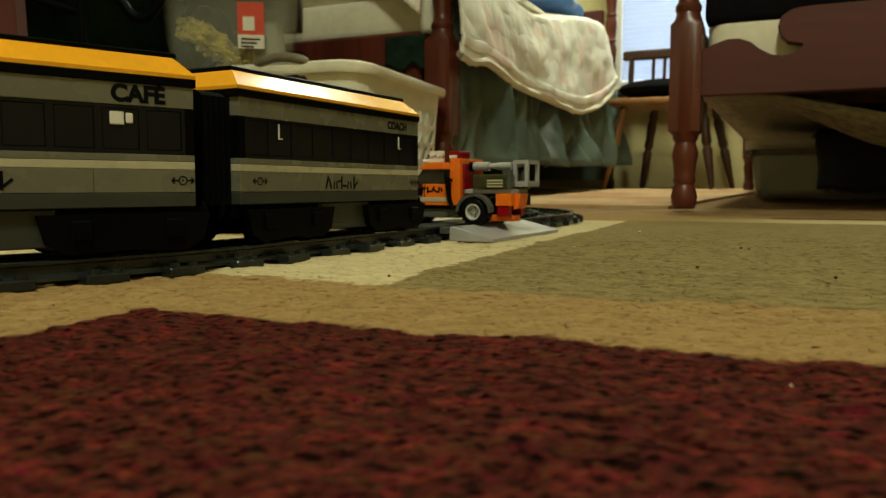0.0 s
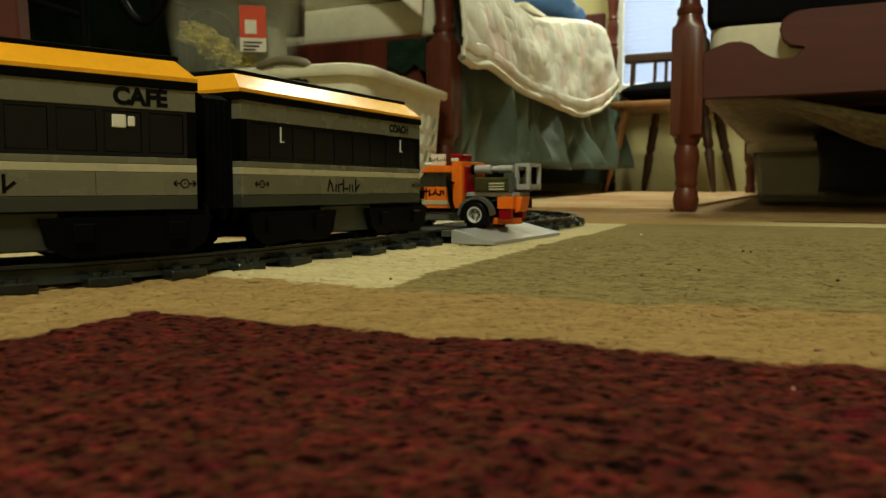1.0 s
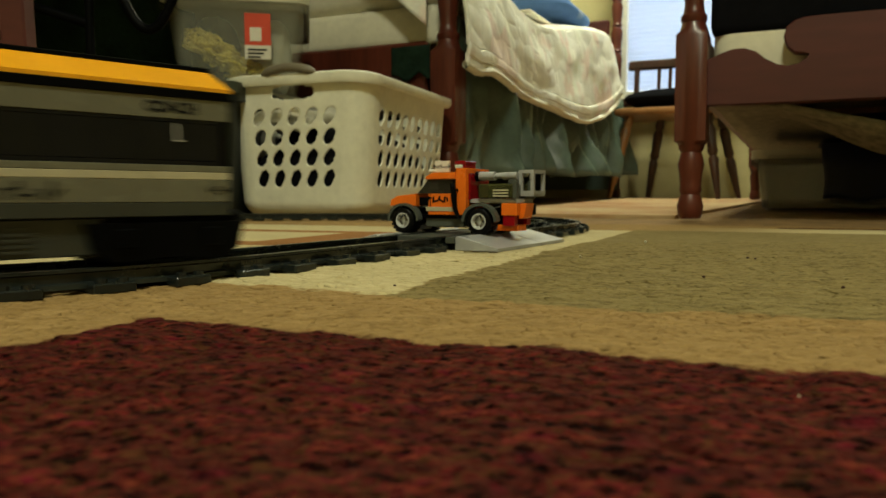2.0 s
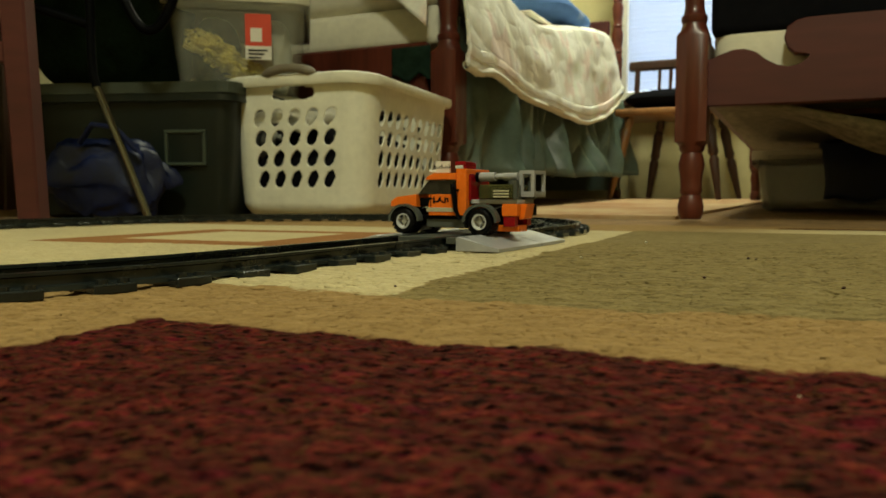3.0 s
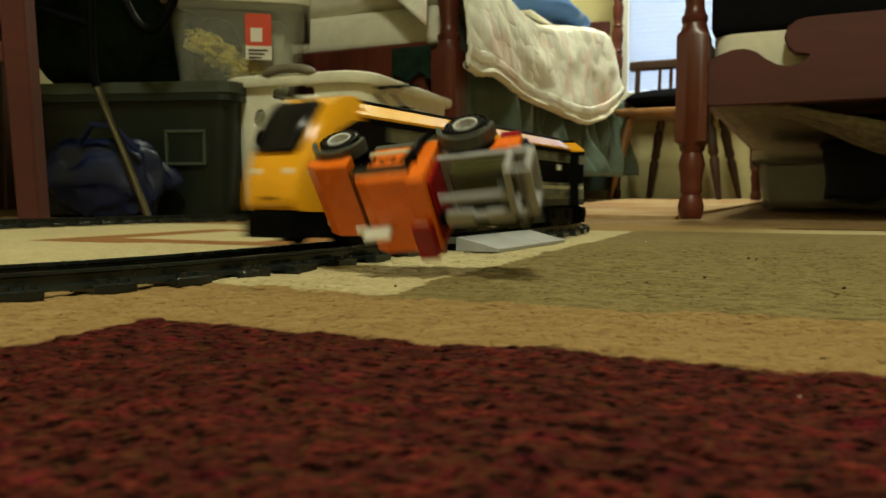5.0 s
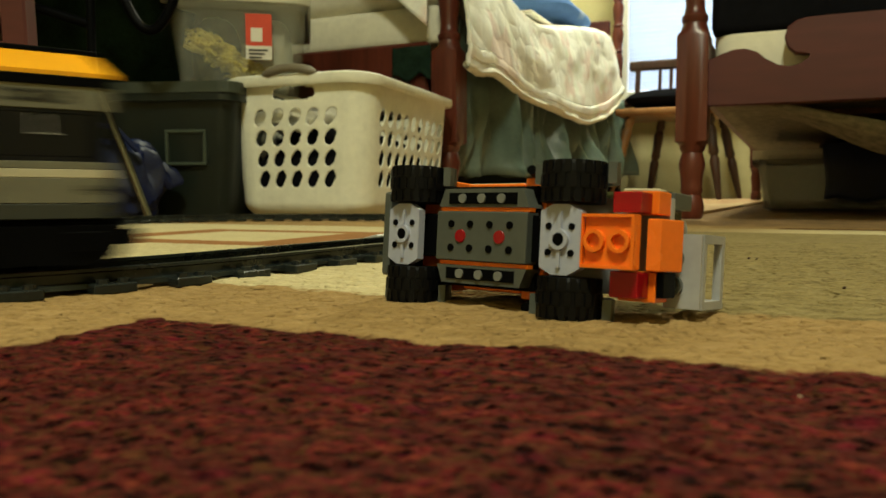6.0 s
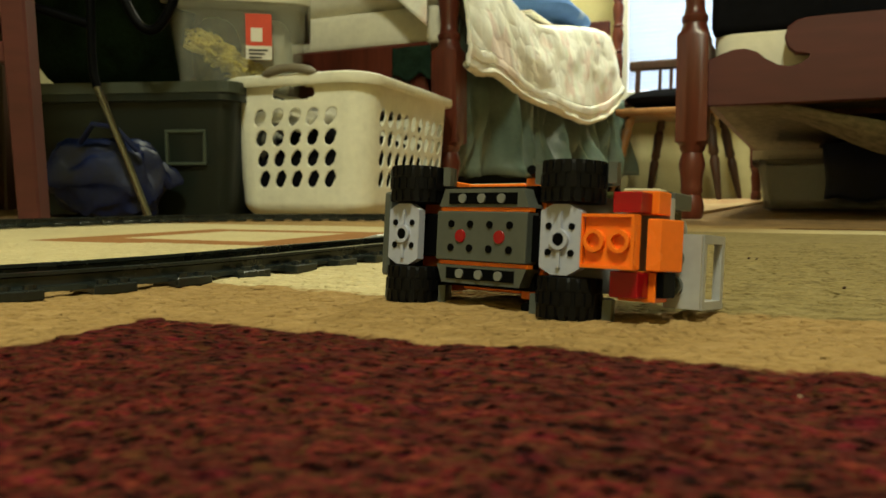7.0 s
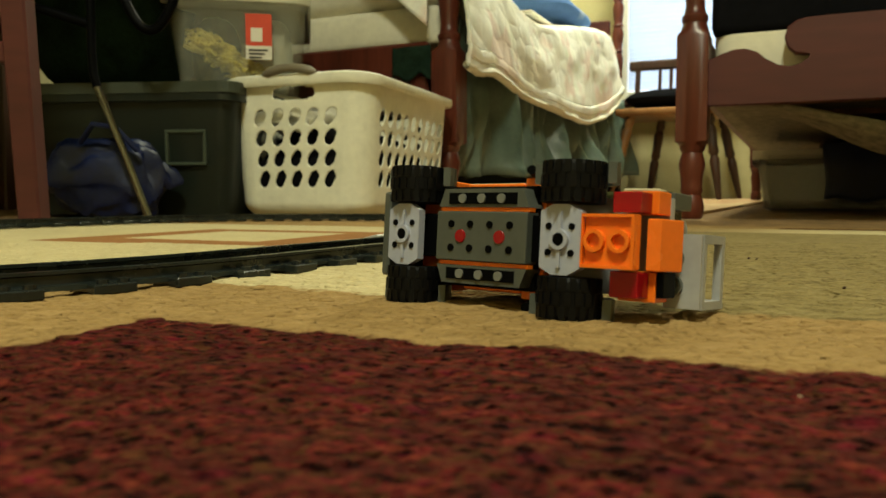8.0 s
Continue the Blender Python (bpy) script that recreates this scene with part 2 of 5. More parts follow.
HOLDER = mat("pale_blue_grey_plastic", (0.36, 0.38, 0.47), 0.3, var=0.05, scale=50)
GAUZE = mat("grey_gauze_cloth", (0.27, 0.245, 0.19), 0.9, var=0.25, scale=60, bump=0.6, bump_scale=160, spec=0.1)
OLIVE_TANK = glass("olive_translucent_plastic", (0.065, 0.066, 0.022), 0.10, 0.72)
BASKET = mat("cream_basket_plastic", (0.82, 0.81, 0.68), 0.42, var=0.06, scale=12, bump=0.1, bump_scale=300)
TAUPE = mat("taupe_handle_plastic", (0.19, 0.165, 0.12), 0.45, var=0.08)
QUILT = mat("quilted_white_cotton", (0.84, 0.82, 0.72), 0.9, var=0.06, scale=14, bump=0.5, bump_scale=60, spec=0.1, dark=(0.72, 0.68, 0.56))
SKIRT = mat("grey_green_cotton", (0.095, 0.138, 0.112), 0.34, var=0.14, scale=10, bump=0.3, bump_scale=140, spec=0.7)
TICKING = mat("cream_mattress_cloth", (0.78, 0.74, 0.60), 0.9, var=0.06, scale=8, bump=0.4, bump_scale=120, spec=0.1)
BLUE = mat("blue_pillow_cotton", (0.12, 0.22, 0.48), 0.85, var=0.15, scale=6, spec=0.1)
INDIGO = mat("bright_blue_bag_nylon", (0.0038, 0.010, 0.052), 0.38, var=0.3, scale=18)
NAVY = mat("dark_blue_bag_nylon", (0.004, 0.009, 0.040), 0.5, var=0.3, scale=18)
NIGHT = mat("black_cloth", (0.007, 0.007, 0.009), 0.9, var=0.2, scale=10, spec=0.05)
CHROME = mat("dark_polished_steel", (0.24, 0.24, 0.24), 0.10, metal=1.0, var=0.1)
TOTE_LOW = glass("smoky_green_tote_plastic", (0.008, 0.013, 0.010), 0.4, 0.93)
TOTE_CLEAR = glass("frosted_clear_tote_plastic", (0.60, 0.61, 0.50), 0.30, 0.15)
TOTE_LID = mat("pale_grey_lid_plastic", (0.48, 0.46, 0.36), 0.4, var=0.06)
TOTE_RIB = mat("grey_green_tote_rib", (0.05, 0.065, 0.048), 0.4, var=0.1)
DULL_LID = mat("dull_green_grey_lid", (0.045, 0.055, 0.04), 0.5, var=0.1)
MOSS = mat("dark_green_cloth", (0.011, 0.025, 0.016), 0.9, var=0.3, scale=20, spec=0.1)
STRAW = mat("yellow_green_raffia", (0.72, 0.60, 0.16), 0.85, var=0.3, scale=40, spec=0.15)
LABEL_RED = mat("red_paper_label", (0.62, 0.07, 0.035), 0.6, var=0.06)
LABEL_WHITE = mat("white_paper_label", (0.74, 0.70, 0.62), 0.7, var=0.06)
SLAT = mat("white_blind_slat", (0.80, 0.82, 0.86), 0.5, var=0.03)
FRAME = mat("white_window_paint", (0.70, 0.68, 0.60), 0.5, var=0.04)

# ---- the room ----
def build_room():
    bm = bmesh.new()
    
    def ground(s, t):
        p = UU * (-2.06 + 5.87 * s) + VV * (-1.96 + 4.62 * t)
        return Vector((p.x, p.y, -0.004 + rise(p.y)))
    sheet(bm, ground, 60, 40)
    setting("floor", bm, CARPET, "brown low-pile carpet on a sagging floor")
    for name, a0, a1, b0, b1 in (("wall_west", -2.0, 3.87, -2.02, -1.90), ("wall_east", -2.0, 3.87, 2.6, 2.72), ("wall_south", -2.12, -2.0, -2.02, 2.72)):
        ob = setting(name, made(b0, b1, a0, a1, -0.05, 2.45), WALL, "cream-yellow painted plaster wall")
        ob.matrix_world = room(0, 0)
    bm = bmesh.new()                                         # far wall with the window's opening
    w0, w1, z0, z1 = -0.82, -0.10, 0.50, 1.9
    for q in ((-2.02, w0, -0.05, 2.45), (w1, 2.72, -0.05, 2.45), (w0, w1, -0.05, z0), (w0, w1, z1, 2.45)):
        box(bm, q[0], q[1], 3.75, 3.87, q[2], q[3])
    setting("wall_north", bm, WALL, "cream-yellow painted plaster wall").matrix_world = room(0, 0)
    setting("ceiling", made(-2.02, 2.72, -2.12, 3.87, 2.45, 2.55), CEIL, "plain white painted ceiling").matrix_world = room(0, 0)
    # window with closed blind
    win = thing("window_1", room(3.75, (w0 + w1) / 2, 0), "white-framed window behind a closed white blind", "window", kind="structure")
    hw = (w1 - w0) / 2
    bm = bmesh.new()
    for q in ((-hw, -hw + 0.05, z0, z1), (hw - 0.05, hw, z0, z1), (-hw + 0.05, hw - 0.05, z1 - 0.05, z1), (-hw + 0.05, hw - 0.05, z0, z0 + 0.04)):
        box(bm, q[0], q[1], 0.02, 0.08, q[2], q[3], 0.004)
    part("window_frame", bm, FRAME, win)
    part("window_sill", made(-hw - 0.04, hw + 0.04, -0.06, -0.003, z0 - 0.035, z0 - 0.005, 0.005), DARKWOOD, win, "dark wooden sill")
    pane = part("pane", made(-hw + 0.05, hw - 0.05, 0.05, 0.054, z0 + 0.04, z1 - 0.05), glass("window_glass", (0.8, 0.85, 0.9), 0.02, 0.1), win)
    pane.visible_shadow = False
    slat = mesh_of("slat", made(-hw + 0.055, hw - 0.055, -0.0012, 0.0012, -0.0125, 0.0125, m=pose(0, 0, 0, 34, 0, 0)), SLAT_GLOW)
    z = z0 + 0.055
    while z < z1 - 0.06:
        ob = new("slat", slat)
        ob.parent, ob.location = win, (0, 0.030, z)
        z += 0.023
    day = bpy.data.materials.new("daylight")
    day.use_nodes = True
    nt = day.node_tree
    em = nt.nodes.new("ShaderNodeEmission")
    em.inputs[0].default_value, em.inputs[1].default_value = (0.80, 0.88, 1.0, 1), 3.2
    nt.links.new(em.outputs[0], nt.nodes["Material Output"].inputs[0])
    setting("backdrop", made(-1.6, 0.7, 4.6, 4.62, 0.0, 3.0), day, "pale blue overcast daylight outside").matrix_world = room(0, 0)


def slat_material():
    """Thin white vinyl that lets the daylight through."""
    m = bpy.data.materials.new("white_vinyl_slat")
    m.use_nodes = True
    nt = m.node_tree
    b = nt.nodes["Principled BSDF"]
    b.inputs["Base Color"].default_value, b.inputs["Roughness"].default_value = (0.82, 0.84, 0.88, 1), 0.5
    tr = nt.nodes.new("ShaderNodeBsdfTranslucent")
    tr.inputs[0].default_value = (0.80, 0.86, 0.95, 1)
    mx = nt.nodes.new("ShaderNodeMixShader")
    mx.inputs[0].default_value = 0.65
    nt.links.new(b.outputs[0], mx.inputs[1])
    nt.links.new(tr.outputs[0], mx.inputs[2])
    nt.links.new(mx.outputs[0], nt.nodes["Material Output"].inputs[0])
    return m


SLAT_GLOW = slat_material()
build_room()


# ---- the rug ----
def pile(x, y):
    """Uneven height of the rug's surface."""
    return 0.0011 * noise.noise((x * 130, y * 130, 0.3)) + 0.0016 * noise.noise((x * 22, y * 22, 5.0))


def build_rug():
    ob = tagged(new("rug"), "woven area rug in dark red, tan, cream and olive blocks", "rug", kind="structure")
    bm = bmesh.new()
    sheet(bm, lambda s, t: Vector((lambda x, y: (x, y, pile(x, y) + 0.0001))(-0.17 + 0.52 * s, 0.02 + 0.50 * t)), 300, 290)
    near = part("near_pile", bm, RUG, ob, smooth=True)
    # the whole rug, squared to its pattern, under the finely woven stretch
    bm = bmesh.new()

    def on_rug(along, across, z):
        return Vector((0.383 * along + 0.924 * across, 0.924 * along - 0.383 * across, z))
    sheet(bm, lambda s, t: on_rug(-0.90 + 1.965 * s, -1.15 + 2.45 * t, -0.0010), 40, 40)
    part("outer_pile", bm, RUG, ob)
    bm = bmesh.new()
    sheet(bm, lambda s, t: on_rug(-0.897 + 1.959 * s, -1.147 + 2.444 * t, -0.0022), 2, 2)
    thicken(part("rug_backing", bm, CARPET, ob), 0.0016, 1)
    # tufts
    bm_v, bm_f = [], []
    rng = random.Random(4)
    y = 0.03
    while y < 0.62:
        step = 0.0018 + 0.0042 * y
        half = 0.63 * y + 0.03
        x = -half
        while x < half:
            px, py = x + rng.uniform(-0.5, 0.5) * step, y + rng.uniform(-0.5, 0.5) * step
            r, h = step * rng.uniform(0.85, 1.15), rng.uniform(0.0006, 0.0010)
            z0 = (pile(px, py) if -0.17 < px < 0.35 and py < 0.52 else 0.0) - 0.0004
            lx, ly = rng.uniform(-1, 1) * r * 0.4, rng.uniform(-1, 1) * r * 0.3
            ang = rng.uniform(0, 1.5)
            k = len(bm_v)
            for j in range(4):
                bm_v.append((px + r * math.cos(ang + j * 1.571), py + r * math.sin(ang + j * 1.571), z0))
            for j in range(4):
                bm_v.append((px + lx * 0.6 + r * 0.80 * math.cos(ang + 0.4 + j * 1.571), py + ly * 0.6 + r * 0.80 * math.sin(ang + 0.4 + j * 1.571), z0 + h * 0.72))
            bm_v.append((px + lx, py + ly, z0 + h))
            for j in range(4):
                n = (j + 1) % 4
                bm_f.append((k + j, k + n, k + 4 + n, k + 4 + j))
                bm_f.append((k + 4 + j, k + 4 + n, k + 8))
            x += step
        y += step * 0.9
    me = bpy.data.meshes.new("tufts")
    me.from_pydata(bm_v, [], bm_f)
    me.materials.append(RUG)
    for p in me.polygons:
        p.use_smooth = True
    t = new("tufts", me)
    t.parent = ob
    tagged(t, kind="stuff")
    far = bmesh.new()
    p = [(2.05, -0.62), (3.70, -0.70), (3.70, -0.14), (3.2, -0.10), (1.42, -0.20), (1.40, -0.64)]
    lo = []
    for a, b in p:
        q = UU * a + VV * b
        lo.append((q.x, q.y))
    top = [far.verts.new((x, y, rise(y) - 0.004 + 0.007)) for x, y in lo]
    bot = [far.verts.new((x, y, rise(y) - 0.004 - 0.001)) for x, y in lo]
    far.faces.new(top)
    for k in range(len(p)):
        n = (k + 1) % len(p)
        far.faces.new((bot[k], bot[n], top[n], top[k]))
    tagged(new("bedside_rug", mesh_of("bedside_rug", far, FAR_RUG)), "pale bedside rug with faded red pattern", "rug", kind="structure")


build_rug()


def build_lint():
    """Crumbs and lint lying on the rug."""
    for x, y, r, material in ((0.0635, 0.1345, 0.0004, TAN), (-0.0190, 0.3035, 0.0007, DARKWOOD), (0.1760, 0.4410, 0.0010, DARKWOOD), (0.1780, 0.4350, 0.0008, DARKWOOD),
                              (0.1575, 0.5940, 0.0012, WHITEP), (0.0810, 0.4490, 0.0010, TAN), (0.1560, 0.2970, 0.0009, DARKWOOD), (0.1150, 0.3360, 0.0009, DARKWOOD)):
        bm = bmesh.new()
        lathe(bm, [(-r * 0.5, r * 0.4), (0, r), (r * 0.6, r * 0.5)], 7)
        ob = new("crumb", mesh_of("crumb", bm, material))
        ob.matrix_world = pose(x, y, 0.0022, 20, 0, 40 + 900 * x)
        tagged(ob, "tiny crumb of lint lying on the rug", "crumb", "lint on the rug")


build_lint()

# ---- the toy railway ----
TRACK_A = Vector((-0.1043, 0.3807))
TRACK_TURN = radians(61.6)
TRACK_L, TRACK_R = 0.4216, 0.32
TU = Vector((math.cos(TRACK_TURN), math.sin(TRACK_TURN)))
TN = Vector((-TU.y, TU.x))
LOOP = 2 * TRACK_L + 2 * math.pi * TRACK_R


def line(s):
    """The place on the oval after s metres in the train's direction, from the far end of the near straight."""
    s %= LOOP
    if s < TRACK_L:
        return TRACK_A + TU * (TRACK_L - s)
    s -= TRACK_L
    if s < math.pi * TRACK_R:
        a = TRACK_TURN - math.pi / 2 - s / TRACK_R
        return TRACK_A + TN * TRACK_R + TRACK_R * Vector((math.cos(a), math.sin(a)))
    s -= math.pi * TRACK_R
    if s < TRACK_L:
        return TRACK_A + TN * 2 * TRACK_R + TU * s
    s -= TRACK_L
    a = TRACK_TURN + math.pi / 2 - s / TRACK_R
    return TRACK_A + TU * TRACK_L + TN * TRACK_R + TRACK_R * Vector((math.cos(a), math.sin(a)))


def build_track():
    cuts = [TRACK_L * k / 3 for k in range(3)] + [TRACK_L + math.pi * TRACK_R * k / 8 for k in range(8)]
    cuts = cuts + [c + TRACK_L + math.pi * TRACK_R for c in cuts] + [LOOP]
    for s0, s1 in zip(cuts, cuts[1:]):
        mid = line((s0 + s1) / 2)
        d = (line(s1) - line(s0)).normalized()
        sec = thing("track_section", pose(mid.x, mid.y, 0.0006, 0, 0, math.degrees(math.atan2(d.y, d.x))), "dark grey plastic toy train track section on the rug", "toy track", "track oval")
        inv = sec.matrix_world.inverted()
        n = 8

        def local(s, off, z):
            p, q = line(s), line(s + 0.001) - line(s - 0.001)
            q = q.normalized()
            return inv @ Vector((p.x - q.y * off, p.y + q.x * off, z))
        for side in (-1, 1):
            c = side * 0.0200
            prof = [(c - 0.0050, 0.0022), (c + 0.0050, 0.0022), (c + 0.0046, 0.0040), (c + 0.0016, 0.0046), (c + 0.0016, 0.0078), (c + 0.0024, 0.0084),
                    (c + 0.0024, 0.0096), (c - 0.0024, 0.0096), (c - 0.0024, 0.0084), (c - 0.0016, 0.0078), (c - 0.0016, 0.0046), (c - 0.0046, 0.0040)]
            bm = bmesh.new()
            sections = [[bm.verts.new(local(s0 + (s1 - s0) * k / n, o, z)) for o, z in prof] for k in range(n + 1)]
            for lo, hi in zip(sections, sections[1:]):
                for k in range(len(prof)):
                    bm.faces.new((lo[k], lo[(k + 1) % len(prof)], hi[(k + 1) % len(prof)], hi[k]))
            bm.faces.new(sections[0][::-1])
            bm.faces.new(sections[-1])
            part("rail", bm, RAIL, sec)
        ties = 4
        for k in range(ties):
            s = s0 + (s1 - s0) * (k + 0.5) / ties
            p = local(s, 0, 0)
            q = local(s + 0.004, 0, 0) - p
            m = Matrix.Translation((p.x, p.y, -0.0006)) @ Matrix.Rotation(math.atan2(q.y, q.x), 4, "Z")
            bm = made(-0.0085, 0.0085, -0.032, 0.032, 0.0, 0.0042, 0.0006, m=m)
            for e in (-0.0285, 0.0285, -0.011, 0.011):
                lathe(bm, [(0.0042, 0.0024), (0.0058, 0.0024)], 10, m=m @ Matrix.Translation((0.0042, e, 0)))
                lathe(bm, [(0.0042, 0.0024), (0.0058, 0.0024)], 10, m=m @ Matrix.Translation((-0.0042, e, 0)))
            part("sleeper", bm, RAIL, sec)


build_track()


def build_crossing():
    c = line(0.178)
    x = thing("level_crossing", pose(c.x, c.y, 0.0006, 0, 0, math.degrees(TRACK_TURN)), "light grey plastic toy level crossing laid over the track", "toy crossing")
    # local x along the track away from the camera, local y to the inside of the oval
    part("ramp", prism(bmesh.new(), [(-0.0318, 0.0), (-0.0318, 0.0088), (-0.0335, 0.0096), (-0.0640, 0.0022), (-0.0640, 0.0)], -0.065, 0.014, "yz", bevel=0.0003), LTGREY, x)
    part("ramp_edge", prism(bmesh.new(), [(-0.0318, 0.0), (-0.0318, 0.0090), (-0.0335, 0.0096), (-0.0640, 0.0022), (-0.0640, 0.0)], 0.0145, 0.065, "yz", bevel=0.0003), LTGREY, x)
    part("ramp", prism(bmesh.new(), [(0.0318, 0.0), (0.0318, 0.0088), (0.0335, 0.0096), (0.0640, 0.0022), (0.0640, 0.0)], -0.065, 0.065, "yz", bevel=0.0003), LTGREY, x)
    part("centre_plate", made(-0.064, 0.064, -0.0150, 0.0150, 0.0046, 0.0090, 0.0004), DKGREY, x, "dark grey plate between the rails")
    part("side_plate", made(-0.064, 0.064, -0.0308, -0.0235, 0.0046, 0.0090, 0.0004), DKGREY, x)
    part("side_plate", made(-0.064, 0.064, 0.0235, 0.0308, 0.0046, 0.0090, 0.0004), DKGREY, x)


build_crossing()

# ---- the toy train ----
def words(name, text, size, m, material, parent, label=""):
    """Hand lettering as a thin mesh."""
    cu = bpy.data.curves.new(name, "FONT")
    cu.body, cu.size, cu.extrude, cu.align_x, cu.align_y, cu.offset = text, size, 0.00008, "CENTER", "CENTER", size * 0.048
    tmp = new("lettering", cu)
    me = bpy.data.meshes.new_from_object(tmp.evaluated_get(bpy.context.evaluated_depsgraph_get()))
    bpy.data.objects.remove(tmp)
    me.materials.clear()
    me.materials.append(material)
    ob = new(name, me)
    ob.parent = parent
    ob.matrix_local = m
    return tagged(ob, label)


def face(x, y, z, side):
    """The pose of flat marks on a vehicle's flank: side 1 is its left, -1 its right."""
    m = Matrix(((-side, 0, 0, x), (0, 0, side, y), (0, 1, 0, z), (0, 0, 0, 1)))
    return m


def scrawl(bm, m, w, h, marks):
    """Bars in place of a written name: each mark is x, y, length, thickness, angle in units of the height."""
    for x, y, l, t, a in marks:
        box(bm, -l * h / 2, l * h / 2, -t * h / 2, t * h / 2, 0.0, 0.00012, m=m @ Matrix.Translation((x * h, y * h, 0)) @ Matrix.Rotation(radians(a), 4, "Z"))
    return bm


NAME_MARKS = [(-2.0, 0.0, 1.0, 0.18, 70), (-1.6, -0.1, 0.8, 0.18, -70), (-1.1, -0.2, 0.6, 0.16, 85), (-0.75, -0.2, 0.6, 0.16, 95), (-0.4, 0.1, 0.5, 0.16, 10),
              (-0.1, 0.0, 1.0, 0.18, 88), (0.3, -0.25, 0.5, 0.16, 0), (0.75, -0.2, 0.6, 0.16, 80), (1.15, -0.2, 0.6, 0.16, 95), (1.6, 0.0, 1.0, 0.18, 90), (1.9, -0.1, 0.6, 0.16, 40)]
SHORT_MARKS = [(-1.4, 0, 0.9, 0.24, 85), (-1.1, 0.2, 0.5, 0.24, 10), (-0.65, 0, 0.9, 0.24, 88), (-0.3, -0.2, 0.5, 0.22, 0), (0.1, 0.1, 0.8, 0.24, 60), (0.5, -0.15, 0.7, 0.24, -30), (0.95, 0, 0.75, 0.24, 85), (1.3, 0.05, 0.6, 0.24, 100)]


def arrow_badge(parent, x, y, z, side, s):
    """A round badge with an arrow to each side."""
    m = face(x, y, z, side)
    bm = bmesh.new()
    for k in range(16):
        a = 2 * math.pi * k / 16
        box(bm, -s * 0.11, s * 0.11, -s * 0.06, s * 0.06, 0, 0.00012, m=m @ Matrix.Rotation(a, 4, "Z") @ Matrix.Translation((0, s * 0.46, 0)))
    box(bm, -s * 0.09, s * 0.09, -s * 0.09, s * 0.09, 0, 0.00012, m=m)
    for e in (-1, 1):
        box(bm, -s * 0.38, s * 0.38, -s * 0.075, s * 0.075, 0, 0.00012, m=m @ Matrix.Translation((e * s * 0.9, 0, 0)))
        for t in (-1, 1):
            box(bm, -s * 0.24, s * 0.24, -s * 0.085, s * 0.085, 0, 0.00012, m=m @ Matrix.Translation((e * s * 1.12, t * s * 0.17, 0)) @ Matrix.Rotation(radians(-e * t * 42), 4, "Z"))
    part("badge", bm, INK, parent)


def bogie(parent, x):
    """A black truck frame with four flanged wheels."""
    bm = bmesh.new()
    box(bm, x - 0.027, x + 0.027, -0.016, 0.016, 0.0225, 0.0280, 0.0005)
    for side in (-1, 1):
        prism(bm, [(x - 0.034, 0.0262), (x - 0.031, 0.0150), (x - 0.024, 0.0108), (x - 0.010, 0.0112), (x, 0.0120), (x + 0.010, 0.0112), (x + 0.024, 0.0108), (x + 0.031, 0.0150), (x + 0.034, 0.0262)],
              side * 0.0225, side * 0.0260, "xz")
        for e in (-0.0185, 0.0185):
            box(bm, x + e - 0.004, x + e + 0.004, side * 0.0262, side * 0.0275, 0.016, 0.024, 0.0006)
    part("bogie_frame", bm, BLACK, parent)
    for e in (-0.0185, 0.0185):
        bm = bmesh.new()
        for side in (-1, 1):
            lathe(bm, [(-0.0022, 0.0086), (0.0016, 0.0086), (0.0018, 0.0104), (0.0030, 0.0104)], 20,
                  m=Matrix.Translation((x + e, side * 0.0200, 0.0188)) @ Matrix.Rotation(radians(90 * side), 4, "X"))
        lathe(bm, [(-0.018, 0.0015), (0.018, 0.0015)], 8, m=Matrix.Translation((x + e, 0, 0.0188)) @ Matrix.Rotation(radians(90), 4, "X"))
        part("wheelset", bm, BLACK, parent)


W = 0.024


def layers(car, x0, x1, roof_x1=None):
    """The stacked courses of a carriage body, from sill to roof."""
    part("sill", made(x0, x1, -W, W, 0.0286, 0.0345, 0.0003), SILL, car, "dark grey sill")
    n = 4
    for k in range(n):
        a, b = x0 + (x1 - x0) * k / n, x0 + (x1 - x0) * (k + 1) / n
        part("lower_panel", made(a + 0.00006, b - 0.00006, -W, W, 0.0346, 0.0440, 0.0002), BODY, car)
    part("stripe", made(x0, x1, -W, W, 0.0441, 0.0473, 0.0002), TAN, car, "pale tan stripe")
    part("course", made(x0, x1, -W, W, 0.0474, 0.0501, 0.0002), BODY, car)
    for k in range(2):
        a, b = x0 + (x1 - x0) * k / 2, x0 + (x1 - x0) * (k + 1) / 2
        part("upper_panel", made(a + 0.00006, b - 0.00006, -W, W, 0.0695, 0.0783, 0.0002), BODY, car)
    part("eave_course", made(x0 - 0.001, x1 + 0.001, -W - 0.0006, W + 0.0006, 0.0784, 0.0818, 0.0002), BLACK, car)
    roof(car, x0 - 0.001, roof_x1 if roof_x1 is not None else x1 + 0.001)


